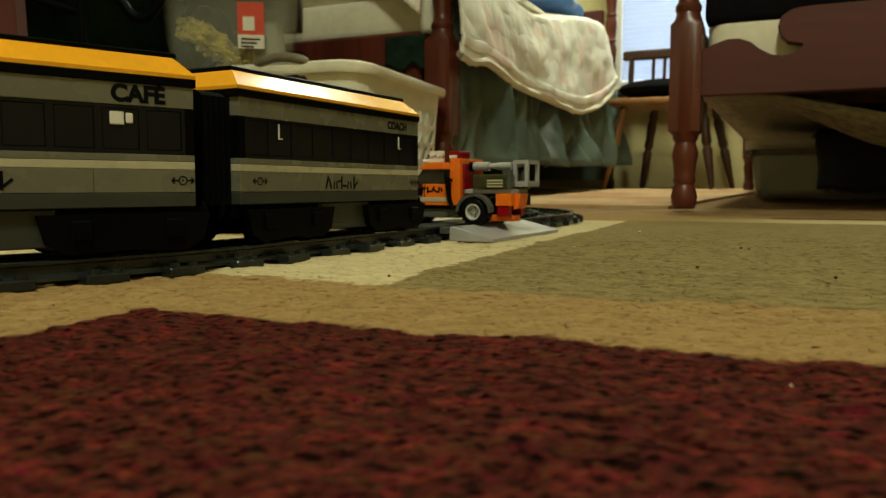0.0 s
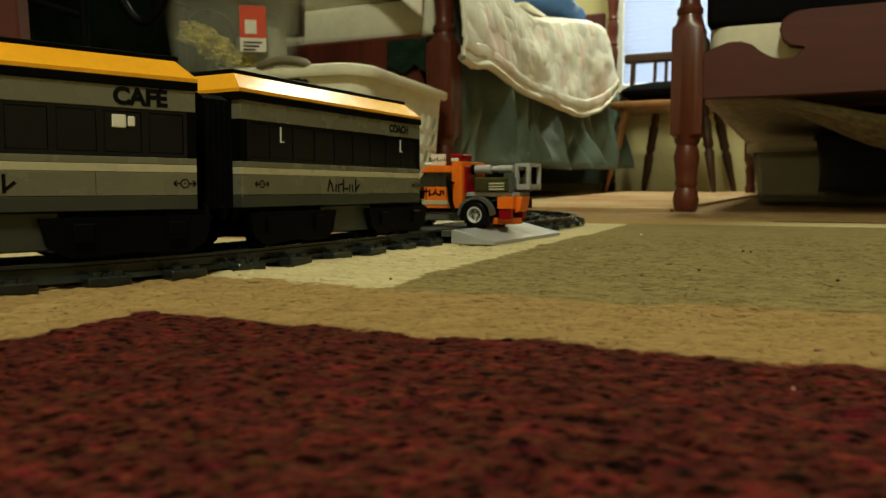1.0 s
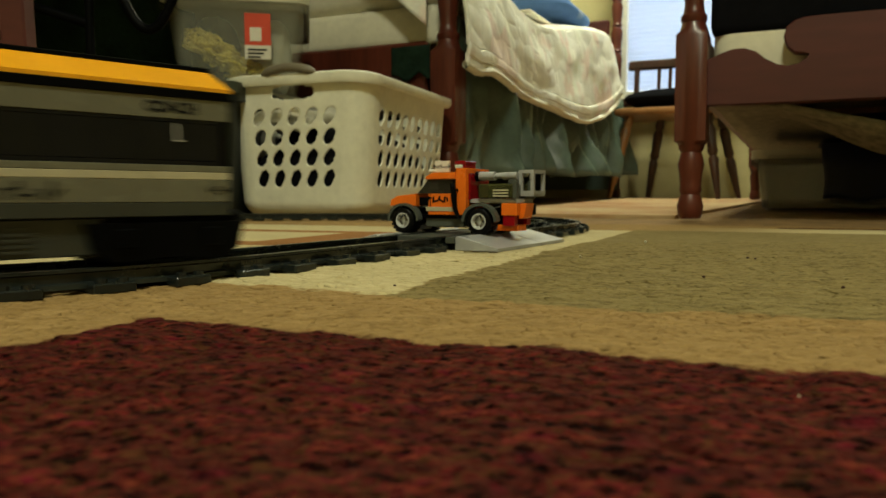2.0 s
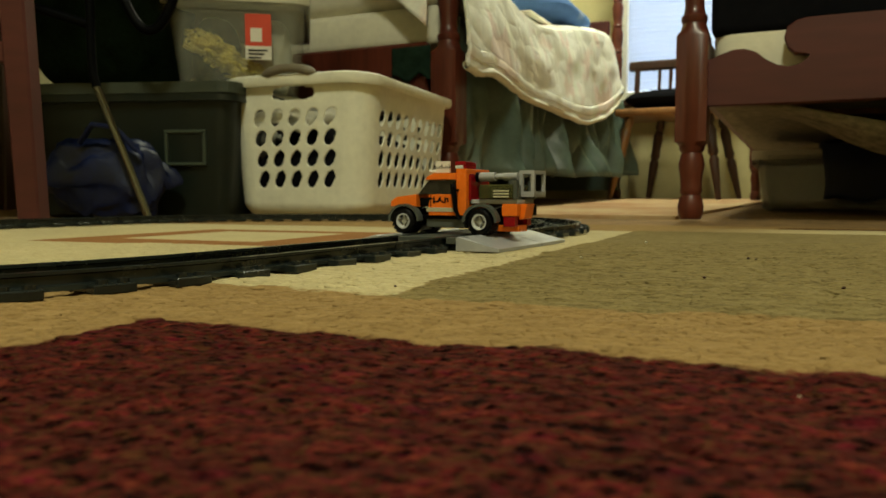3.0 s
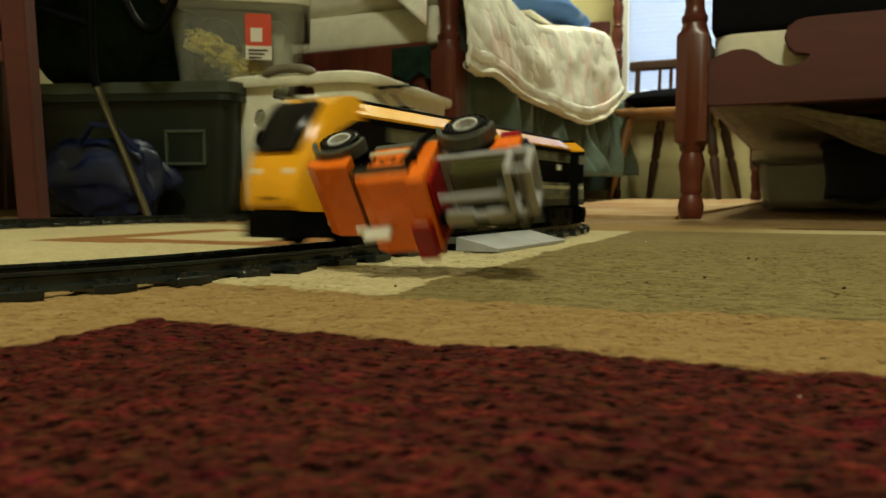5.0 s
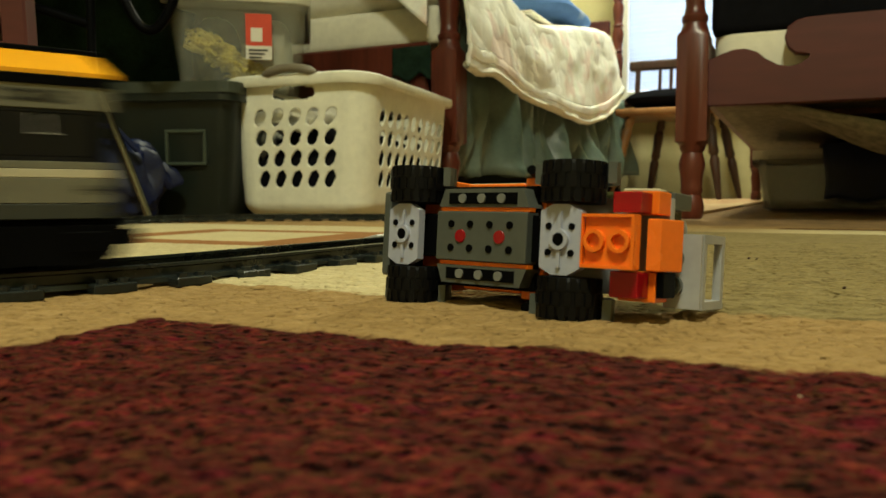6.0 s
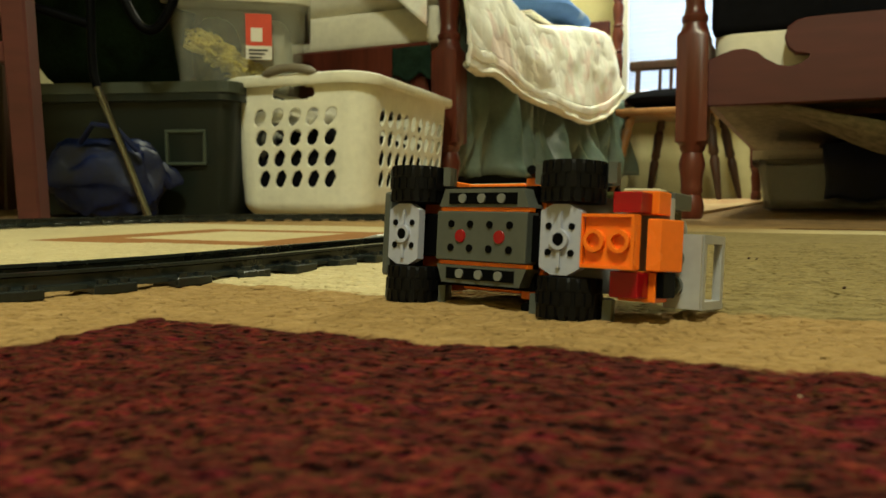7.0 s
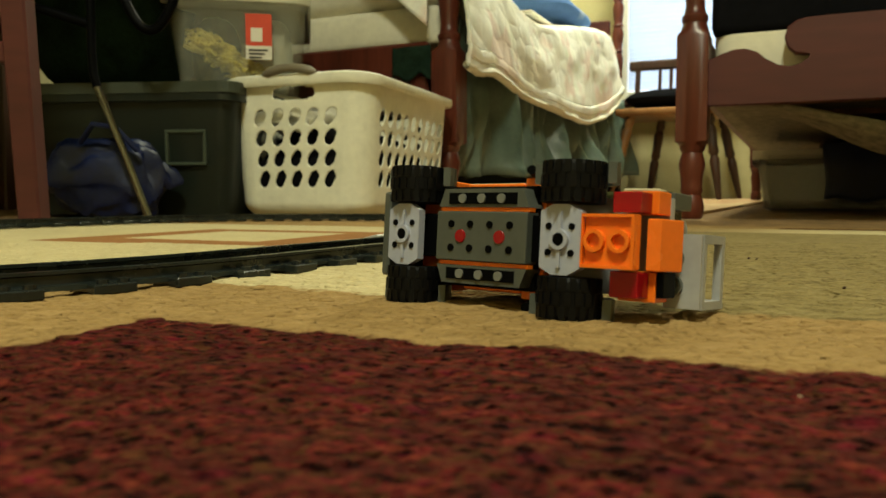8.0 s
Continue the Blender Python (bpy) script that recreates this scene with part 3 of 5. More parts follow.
def roof(car, x0, x1):
    p = [(-W - 0.0004, 0.0819), (W + 0.0004, 0.0819), (W + 0.0004, 0.0835), (0.0155, 0.0913), (-0.0155, 0.0913), (-W - 0.0004, 0.0835)]
    bm = bmesh.new()
    # hipped ends: the roof leans in at both ends
    lo = [bm.verts.new((x0, y, z)) if z < 0.088 else bm.verts.new((x0 + 0.0060, y, z)) for y, z in p]
    hi = [bm.verts.new((x1, y, z)) if z < 0.088 else bm.verts.new((x1 - 0.0060, y, z)) for y, z in p]
    n = len(p)
    for k in range(n):
        bm.faces.new((lo[k], hi[k], hi[(k + 1) % n], lo[(k + 1) % n]))
    for r in (lo, hi):
        bm.faces.new((r[0], r[1], r[2], r[5]))
        bm.faces.new((r[5], r[2], r[3], r[4]))
    part("roof", bm, YELLOW, car, "golden yellow sloped roof")
    part("roof_ridge", made(x0 + 0.004, x1 - 0.006, -0.0150, 0.0150, 0.0914, 0.0935, 0.0004), BLACK, car)
    for k in range(3):
        x = x0 + (x1 - x0) * (0.2 + 0.3 * k)
        part("roof_vent", made(x - 0.004, x + 0.004, -0.006, 0.006, 0.0936, 0.0947, 0.0003), BLACK, car)


def window_band(car, x0, x1, n):
    part("interior", made(x0 + 0.0005, x1 - 0.0005, -W + 0.0035, W - 0.0035, 0.0502, 0.0694), BLACK, car)
    step = (x1 - x0) / n
    for side in (-1, 1):
        y = side * (W - 0.0016)
        for k in range(n):
            a = x0 + step * k
            part("window_pane", made(a + 0.0016, a + step - 0.0016, y - 0.0009, y + 0.0011, 0.0520, 0.0680, 0.0002), GLASS, car)
        bm = bmesh.new()
        for k in range(n + 1):
            a = x0 + step * k
            box(bm, max(x0, a - 0.0015), min(x1, a + 0.0015), y - 0.0012, y + 0.0014, 0.0502, 0.0694)
        box(bm, x0, x1, y - 0.0012, y + 0.0013, 0.0502, 0.0519)
        box(bm, x0, x1, y - 0.0012, y + 0.0013, 0.0681, 0.0694)
        part("window_frame", bm, GLASS, car)


def underframe(car, half, lab=True):
    bm = made(-0.024, 0.024, -0.0215, 0.0215, 0.0135, 0.0285, 0.0006)
    part("equipment_box", bm, SILL, car)
    part("underframe_fill", made(-half - 0.036, half + 0.036, -0.0190, 0.0190, 0.0225, 0.0284), BLACK, car)
    for x0, x1 in ((-half + 0.020, -0.0245), (0.0245, half - 0.020)):
        part("underframe_tank", made(x0, x1, -0.0205, 0.0205, 0.0112, 0.0224, 0.0006), BLACK, car)
    for side in (-1, 1):
        for k in range(6):
            z = 0.0155 + 0.0022 * k
            part("louvre", made(0.002, 0.0225, side * 0.0216, side * 0.0222, z, z + 0.0012), SILL, car)
    for x in (-half, half):
        bogie(car, x)


def gangway(car, x0, x1):
    bm = bmesh.new()
    rings, n = [], 10
    for k in range(n + 1):
        x, e = x0 + (x1 - x0) * k / n, (0.0012 if k % 2 else 0.0)
        rings.append([bm.verts.new((x, y, z)) for y, z in ((-0.0185 + e, 0.0285), (0.0185 - e, 0.0285), (0.0185 - e, 0.0775), (0.0150 - e, 0.0800 - e), (-0.0150 + e, 0.0800 - e), (-0.0185 + e, 0.0775))])
    for lo, hi in zip(rings, rings[1:]):
        for k in range(6):
            bm.faces.new((lo[k], lo[(k + 1) % 6], hi[(k + 1) % 6], hi[k]))
    bm.faces.new(rings[0][::-1])
    bm.faces.new(rings[-1])
    part("gangway", bm, BLACK, car)


def coupling(car, x, d):
    bm = made(min(x, x + d * 0.010), max(x, x + d * 0.010), -0.004, 0.004, 0.0175, 0.0235, 0.0006)
    lathe(bm, [(-0.003, 0.0045), (0.003, 0.0045)], 14, m=Matrix.Translation((x + d * 0.011, 0, 0.0205)))
    part("coupling", bm, BLACK, car)
    for side in (-1, 1):
        bm = bmesh.new()
        lathe(bm, [(0, 0.0018), (0.006, 0.0018), (0.0062, 0.0046), (0.0078, 0.0046)], 14,
              m=Matrix.Translation((x - d * 0.001, side * 0.0150, 0.0265)) @ Matrix.Rotation(radians(90 * d), 4, "Y"))
        part("buffer", bm, BLACK, car)


def build_car(label, word, word_x, tail):
    car = thing("train_carriage", pose(0, -3, 0), label, "toy train carriage", "train")
    x0, x1 = -0.0785, 0.0865
    layers(car, x0, x1)
    window_band(car, x0 + 0.004, x1 - 0.004, 9)
    for x in (x0, x1 - 0.004):
        part("corner_post", made(x, x + 0.004, -W, W, 0.0502, 0.0694, 0.0002), BLACK, car)
    underframe(car, 0.050)
    gangway(car, 0.0867, 0.1040)
    coupling(car, 0.0868, 1)
    coupling(car, -0.0786, -1)
    for side in (-1, 1):
        words("lettering", word, 0.0092 if len(word) < 5 else 0.0062, face(word_x * side, side * (W + 0.00006), 0.0738, side), INK, car, "hand-lettered marker word")
        part("name_scrawl", scrawl(bmesh.new(), face(0.006 * side, side * (W + 0.00004), 0.0392, side), 0.03, 0.0070, NAME_MARKS), INK, car, "hand-drawn black marker scrawl")
        for x in (-0.073, 0.073):
            arrow_badge(car, x, side * (W + 0.00004), 0.0396, side, 0.0037)
        for x in ((0.0585, -0.0545) if tail else ()):
            bm = made(x - 0.00025, x + 0.00025, side * (W - 0.0006), side * (W + 0.0001), 0.0605, 0.0675)
            box(bm, x - 0.0024, x + 0.00025, side * (W - 0.0006), side * (W + 0.0001), 0.0600, 0.0606)
            part("pane_mark", bm, WHITEP, car)
    return car


coach = build_car("grey toy coach with golden roof and tan stripe on track", "COACH", -0.0525, True)
cafe = build_car("grey toy café carriage with golden roof and hand lettering", "CAFÉ", -0.0555, False)
for side_ in (-1, 1):
    part("window_sticker", made(-0.0495, -0.0440, side_ * (W - 0.0004), side_ * (W + 0.0002), 0.0615, 0.0668, 0.0004), WHITEP, cafe, "white window sticker")
    part("window_sticker", made(-0.0530, -0.0502, side_ * (W - 0.0004), side_ * (W + 0.0002), 0.0622, 0.0664, 0.0004), WHITEP, cafe)


def build_engine():
    eng = thing("train_engine", pose(0, -3, 0), "golden-nosed grey toy train engine on track", "toy train engine", "train")
    x0, x1 = -0.108, 0.062
    layers(eng, x0, x1, 0.070)
    window_band(eng, x0 + 0.004, x0 + 0.070, 4)
    part("corner_post", made(x0, x0 + 0.004, -W, W, 0.0502, 0.0694, 0.0002), BLACK, eng)
    for side in (-1, 1):
        bm = made(-0.038, 0.006, side * (W - 0.0040), side * (W - 0.0006), 0.0502, 0.0694)
        part("vent_panel", bm, DKGREY, eng)
        for k in range(7):
            z = 0.0526 + k * 0.0025
            part("louvre", made(-0.036, 0.004, side * (W - 0.0006), side * W, z, z + 0.0014), BODY, eng)
    part("cab_wall", made(0.006, 0.062, -W + 0.0012, W - 0.0012, 0.0502, 0.0694), BLACK, eng)
    # nose: sections lofted forwards, the brow sweeping down to the bumper
    bm = bmesh.new()
    rows = [(0.062, 0.0236, 0.0288, 0.0834, 0.0945), (0.078, 0.0236, 0.0288, 0.0820, 0.0930), (0.092, 0.0235, 0.0290, 0.0770, 0.0860), (0.104, 0.0222, 0.0290, 0.0660, 0.0740),
            (0.112, 0.0195, 0.0292, 0.0540, 0.0600), (0.117, 0.0178, 0.0300, 0.0440, 0.0480), (0.1185, 0.0165, 0.0320, 0.0380, 0.0410)]
    rings = []
    for x, w, zb, zs, zt in rows:
        ring = [(-w, zb), (w, zb), (w, zb + (zs - zb) * 0.5), (w * 0.99, zs), (w * 0.76, zt), (-w * 0.76, zt), (-w * 0.99, zs), (-w, zb + (zs - zb) * 0.5)]
        rings.append([bm.verts.new((x, y, z)) for y, z in ring])
    for lo, hi in zip(rings, rings[1:]):
        for k in range(8):
            bm.faces.new((lo[k], lo[(k + 1) % 8], hi[(k + 1) % 8], hi[k]))
    bm.faces.new(rings[0][::-1])
    bm.faces.new(rings[-1])
    part("nose", bm, YELLOW, eng, "golden yellow sloping nose", smooth=True)
    # windscreen let into the brow
    bm = bmesh.new()
    sc = [(0.0915, 0.0140, 0.0876), (0.0925, 0.0158, 0.0866), (0.1040, 0.0164, 0.0748), (0.1110, 0.0150, 0.0626), (0.1122, 0.0130, 0.0606)]
    g = [[bm.verts.new((x + 0.0009, y * w, z + 0.0006)) for y in (-1, -0.5, 0, 0.5, 1)] for x, w, z in sc]
    for a, b in zip(g, g[1:]):
        for k in range(4):
            bm.faces.new((a[k], a[k + 1], b[k + 1], b[k]))
    thicken(part("windscreen", bm, GLASS, eng, "black curved windscreen", smooth=True), 0.0016, 0)
    for side in (-1, 1):
        prism_pts = [(0.040, 0.0490), (0.040, 0.0800), (0.074, 0.0795), (0.088, 0.0735), (0.097, 0.0630), (0.101, 0.0490)]
        part("cab_side_window", prism(bmesh.new(), prism_pts, side * 0.0205, side * 0.0243, "xz"), GLASS, eng)
        part("cab_lower_panel", made(0.0621, 0.0990, min(side * 0.0225, side * 0.0242), max(side * 0.0225, side * 0.0242), 0.0300, 0.0448, 0.0002), BODY, eng)
        part("cab_stripe", made(0.0621, 0.1000, min(side * 0.0225, side * 0.0243), max(side * 0.0225, side * 0.0243), 0.0449, 0.0482, 0.0002), TAN, eng)
        bm = bmesh.new()
        lathe(bm, [(0, 0.0024), (0.0012, 0.0022), (0.0016, 0.0012)], 14, m=Matrix.Translation((0.1150, side * 0.0110, 0.0500)) @ Matrix.Rotation(radians(72), 4, "Y"))
        part("headlight", bm, WHITEP, eng, "clear white headlight")
    part("roof_light", made(0.0830, 0.0870, -0.006, 0.006, 0.0905, 0.0935, 0.0008), WHITEP, eng)
    part("name_bars", scrawl(bmesh.new(), Matrix(((0, 0, 1, 0.1187), (1, 0, 0, 0), (0, 1, 0, 0.0365), (0, 0, 0, 1))), 0.02, 0.0028, NAME_MARKS), INK, eng)
    part("bumper", prism(bmesh.new(), [(-0.020, 0.110), (-0.0165, 0.1200), (0.0165, 0.1200), (0.020, 0.110), (0.020, 0.060), (-0.020, 0.060)], 0.0, 1.0, "xy",
                         m=Matrix(((0, 1, 0, 0), (1, 0, 0, 0), (0, 0, 0.0135, 0.0155), (0, 0, 0, 1)))), BLACK, eng)
    # pantograph on the roof
    bm = bmesh.new()
    for y in (-0.006, 0.006):
        tube(bm, [(-0.010, y, 0.0955), (0.006, y, 0.1030), (-0.008, y, 0.1100)], 0.0009, 6)
    tube(bm, [(-0.008, -0.016, 0.1100), (-0.008, 0.016, 0.1100)], 0.0011, 6)
    box(bm, -0.014, -0.004, -0.009, 0.009, 0.0934, 0.0962)
    part("pantograph", bm, BLACK, eng)
    underframe(eng, 0.055)
    coupling(eng, -0.109, -1)
    for side in (-1, 1):
        part("name_scrawl", scrawl(bmesh.new(), face(-0.02, side * (W + 0.00004), 0.0400, side), 0.03, 0.0066, NAME_MARKS), INK, eng)
        arrow_badge(eng, 0.050, side * (W + 0.00004), 0.0396, side, 0.0036)
    return eng


engine = build_engine()


# ---- the toy truck ----
def ring(bm, x, y, r0, r1, z0, z1, seg):
    """A short upright tube, open through its middle."""
    loops = [[bm.verts.new((x + r * math.cos(2 * math.pi * k / seg), y + r * math.sin(2 * math.pi * k / seg), z)) for k in range(seg)] for r, z in ((r0, z0), (r1, z0), (r1, z1), (r0, z1))]
    for a, b in zip(loops, loops[1:] + loops[:1]):
        for k in range(seg):
            bm.faces.new((a[k], a[(k + 1) % seg], b[(k + 1) % seg], b[k]))


def build_truck():
    t = thing("toy_truck", pose(0, -3, 0), "orange and grey brick-built toy utility truck with lift bucket", "toy truck")

    def p(name, material, *b, bevel=0.0003, label=""):
        return part(name, made(*b, bevel), material, t, label)
    # underside
    ch = p("chassis", DKGREY, -0.0185, 0.0185, -0.0083, 0.0083, 0.0052, 0.0120)
    bm = bmesh.new()
    for x in (-0.012, -0.004, 0.004, 0.012):
        for y in (-0.0040, 0.0040):
            lathe(bm, [(0.0049, 0.0013), (0.0053, 0.0013)], 12, m=Matrix.Translation((x, y, 0)))
    part("stud_hole", bm, BLACK, ch)
    bm = bmesh.new()
    for x in (-0.0080, 0.0080):
        lathe(bm, [(0.0048, 0.0021), (0.0053, 0.0023)], 18, m=Matrix.Translation((x, 0, 0)))
    part("underside_peg", bm, REDP, ch, "round red peg")
    for s in (-1, 1):
        part("seam_plate", made(-0.0185, 0.0175, s * 0.0085, s * 0.0098, 0.0065, 0.0100), ORANGE, ch)
        sill = part("sill", prism(bmesh.new(), [(-0.0185, 0.0099), (-0.0160, 0.0160), (0.0160, 0.0160), (0.0185, 0.0099)], 0.0060, 0.0150, "xy",
                                  m=Matrix.Diagonal((1, s, 1, 1))), DKGREY, t)
        part("sill_recess", made(-0.0140, 0.0140, s * 0.0108, s * 0.0146, 0.0057, 0.0062), BLACK, sill)
        bm = bmesh.new()
        for x in (-0.0080, 0.0, 0.0080):
            lathe(bm, [(0.0051, 0.0016), (0.0060, 0.0016)], 14, m=Matrix.Translation((x, s * 0.0127, 0)))
        part("sill_stud", bm, STUDGREY, sill)
    p("floor_pan", BLACK, -0.046, 0.044, -0.0075, 0.0075, 0.0085, 0.0150)
    for x in (0.032, -0.032):
        bm = prism(bmesh.new(), [(-0.0070, -0.0086), (-0.0028, -0.0108), (0.0028, -0.0108), (0.0070, -0.0086), (0.0070, 0.0086), (0.0028, 0.0108), (-0.0028, 0.0108), (-0.0070, 0.0086)],
                   0.0030, 0.0062, "xy", m=Matrix.Translation((x, 0, 0)))
        ax = part("axle_holder", bm, HOLDER, t, "light grey axle holder plate")
        bm = bmesh.new()
        for dx in (-0.0040, 0.0040):
            for dy in (-0.0040, 0.0040):
                lathe(bm, [(0.0027, 0.0011), (0.0033, 0.0011)], 12, m=Matrix.Translation((x + dx, dy, 0)))
        lathe(bm, [(0.0019, 0.0019), (0.0033, 0.0019)], 16, m=Matrix.Translation((x, 0, 0)))
        part("pin_hole", bm, BLACK, ax)
        bm = bmesh.new()
        ring(bm, x, 0.0, 0.0020, 0.0032, 0.0018, 0.0031, 18)
        box(bm, x - 0.0006, x + 0.0006, -0.0085, -0.0032, 0.0022, 0.0031)
        box(bm, x - 0.0006, x + 0.0006, 0.0032, 0.0085, 0.0022, 0.0031)
        part("pin_collar", bm, HOLDER, ax)
        for s in (-1, 1):
            turn = Matrix.Translation((x, s * 0.0178, 0.0103)) @ Matrix.Rotation(radians(-90 * s), 4, "X")
            bm = bmesh.new()
            lathe(bm, [(-0.0065, 0.0058), (-0.0064, 0.0084), (-0.0052, 0.0096), (-0.0030, 0.0099), (0.0030, 0.0099), (0.0052, 0.0096), (0.0065, 0.0084), (0.0066, 0.0060), (0.0040, 0.0056), (-0.0040, 0.0056)], 32, m=turn)
            tread = bmesh.new()
            for k in range(20):
                for row, z in enumerate((-0.0044, 0.0, 0.0044)):
                    a = 2 * math.pi * (k + 0.5 * row) / 20
                    box(tread, 0.0094, 0.0104 - 0.0003 * abs(row - 1), -0.0010, 0.0010, z - 0.0019, z + 0.0019, m=turn @ Matrix.Rotation(a, 4, "Z"))
            wheel = part("wheel", bm, RUBBER, t, "black rubber tyre with blocky tread")
            part("tread", tread, RUBBER, wheel, kind="stuff")
            bm = bmesh.new()
            lathe(bm, [(0.0010, 0.0014), (0.0010, 0.0044), (0.0064, 0.0047), (0.0068, 0.0050), (0.0068, 0.0058), (0.0030, 0.0059), (-0.0040, 0.0059), (-0.0040, 0.0014)], 28, m=turn)
            for k in range(5):
                box(bm, 0.0012, 0.0046, -0.0006, 0.0006, 0.0008, 0.0030, m=turn @ Matrix.Rotation(2 * math.pi * k / 5, 4, "Z"))
            lathe(bm, [(0.0005, 0.0018), (0.0042, 0.0016)], 12, m=turn)
            part("rim", bm, RIMGREY, wheel, "light grey wheel rim")
    # mudguards
    for x, r in ((0.032, 0.0138), (-0.032, 0.0140)):
        for s in (-1, 1):
            pts = [(x + r * math.cos(math.radians(a)), 0.0105 + r * math.sin(math.radians(a))) for a in range(-4, 185, 14)]
            pts += [(x + 0.0118 * math.cos(math.radians(a)), 0.0105 + 0.0118 * math.sin(math.radians(a))) for a in range(184, -5, -14)]
            part("mudguard", prism(bmesh.new(), pts, s * 0.0175, s * 0.0240, "xz"), DKGREY, t)
    # bonnet, cab and doors
    part("bonnet", prism(bmesh.new(), [(0.0460, 0.0220), (0.0455, 0.0265), (0.0400, 0.0300), (0.0230, 0.0320), (0.0230, 0.0220)], -0.0200, 0.0200, "xz", bevel=0.0004), ORANGE, t)
    p("front_bumper", DKGREY, 0.0446, 0.0482, -0.0155, 0.0155, 0.0090, 0.0205, bevel=0.0008)
    p("grille", BLACK, 0.0380, 0.0445, -0.0120, 0.0120, 0.0130, 0.0225)
    for s in (-1, 1):
        bm = bmesh.new()
        lathe(bm, [(0, 0.0022), (0.0012, 0.0019)], 12, m=Matrix.Translation((0.0455, s * 0.0150, 0.0235)) @ Matrix.Rotation(radians(90), 4, "Y"))
        part("headlight", bm, WHITEP, t)
        d = p("door", ORANGE, -0.0105, 0.0130, min(s * 0.0155, s * 0.0183), max(s * 0.0155, s * 0.0183), 0.0150, 0.0320, label="orange door with marker scrawl")
        part("door_stripe", made(-0.0108, 0.0148, min(s * 0.0170, s * 0.0187), max(s * 0.0170, s * 0.0187), 0.0178, 0.0212, 0.0002), TAN, d, "cream stripe")
        part("door_scrawl", scrawl(bmesh.new(), face(0.0045, s * 0.01836, 0.0272, s), 0.02, 0.0060, SHORT_MARKS), INK, d)
        part("door_frame_line", made(0.0108, 0.0116, min(s * 0.0170, s * 0.01842), max(s * 0.0170, s * 0.01842), 0.0215, 0.0318), INK, d)
        win = [(-0.0100, 0.0322), (0.0210, 0.0322), (0.0130, 0.0432), (-0.0100, 0.0432)]
        part("side_window", prism(bmesh.new(), win, s * 0.0170, s * 0.0182, "xz"), SMOKE, t, "smoked clear side window")
        bm = bmesh.new()
        tube(bm, [(-0.0085, s * 0.0215, 0.0400), (-0.0100, s * 0.0225, 0.0370), (-0.0112, s * 0.0225, 0.0300), (-0.0118, s * 0.0222, 0.0200), (-0.0150, s * 0.0225, 0.0120)], [0.0014, 0.0020, 0.0021, 0.0019, 0.0016], 8)
        box(bm, -0.0135, -0.0080, s * 0.0200, s * 0.0225, 0.0340, 0.0360)
        part("exhaust_stack", bm, BLACK, t)
    part("windscreen", prism(bmesh.new(), [(0.0240, 0.0310), (0.0228, 0.0310), (0.0118, 0.0440), (0.0132, 0.0440)], -0.0165, 0.0165, "xz"), SMOKE, t, "smoked clear windscreen")
    p("dashboard", BLACK, 0.0140, 0.0220, -0.0160, 0.0160, 0.0225, 0.0290)
    p("seat", BLACK, -0.0100, -0.0010, -0.0100, 0.0100, 0.0150, 0.0220)
    p("cab_floor", BLACK, -0.0180, 0.0220, -0.0172, 0.0172, 0.0120, 0.0150)
    part("steering_wheel", lathe(bmesh.new(), [(0, 0.0030), (0.0008, 0.0030)], 14, m=Matrix.Translation((0.0070, 0.0080, 0.0330)) @ Matrix.Rotation(radians(60), 4, "Y")), TAN, t)
    part("cab_roof", prism(bmesh.new(), [(0.0150, 0.0436), (0.0140, 0.0460), (0.0080, 0.0488), (-0.0108, 0.0488), (-0.0108, 0.0436)], -0.0200, 0.0200, "xz", bevel=0.0004), ORANGE, t)
    p("cab_back", ORANGE, -0.0195, -0.0112, -0.0200, 0.0200, 0.0150, 0.0520)
    p("cab_back_panel", REDP, -0.0212, -0.0196, -0.0160, 0.0160, 0.0270, 0.0480)
    lb = p("light_bar_base", WHITEP, -0.0165, -0.0105, 0.0020, 0.0200, 0.0521, 0.0546)
    part("light_bar", made(-0.0190, -0.0100, 0.0015, 0.0195, 0.0547, 0.0578, 0.0005), REDP, t, "clear red light bar")
    part("lamp_block", made(-0.0190, -0.0166, 0.0025, 0.0190, 0.0521, 0.0546), REDP, t)
    sg = part("sign", made(0.0015, 0.0142, 0.0040, 0.0060, 0.0495, 0.0588, 0.0003), WHITEP, t, "small white sign with marker scrawl")
    part("sign_scrawl", scrawl(bmesh.new(), face(0.0078, 0.00604, 0.0545, 1), 0.01, 0.0036, NAME_MARKS), INK, sg)
    part("sign_stem", lathe(bmesh.new(), [(0.0, 0.0016), (0.0055, 0.0016)], 12, m=Matrix.Translation((0.0135, 0.0050, 0.0506)) @ Matrix.Rotation(radians(90), 4, "Y")), WHITEP, t)
    # rear deck
    p("deck_plate", LTGREY, -0.0580, -0.0197, -0.0165, 0.0140, 0.0245, 0.0278)
    for s in (-1, 1):
        p("side_body", ORANGE, -0.0580, -0.0460, min(s * 0.0085, s * 0.0165 - 0.001), max(s * 0.0085, s * 0.0165 - 0.001), 0.0150, 0.0244)
        p("tail_light_block", REDP, -0.0560, -0.0470, min(s * 0.0086, s * 0.0155 - 0.0008), max(s * 0.0086, s * 0.0155 - 0.0008), 0.0070, 0.0149, label="clear red tail block")
        p("deck_post", DKGREY, -0.0578, -0.0550, min(s * 0.0110, s * 0.0160), max(s * 0.0110, s * 0.0160), 0.0279, 0.0420)
    tow = p("tow_plate", ORANGE, -0.0560, -0.0395, -0.0080, 0.0080, 0.0045, 0.0078)
    bm = bmesh.new()
    for x in (-0.0512, -0.0432):
        ring(bm, x, 0.0, 0.0022, 0.0034, 0.0030, 0.0046, 16)
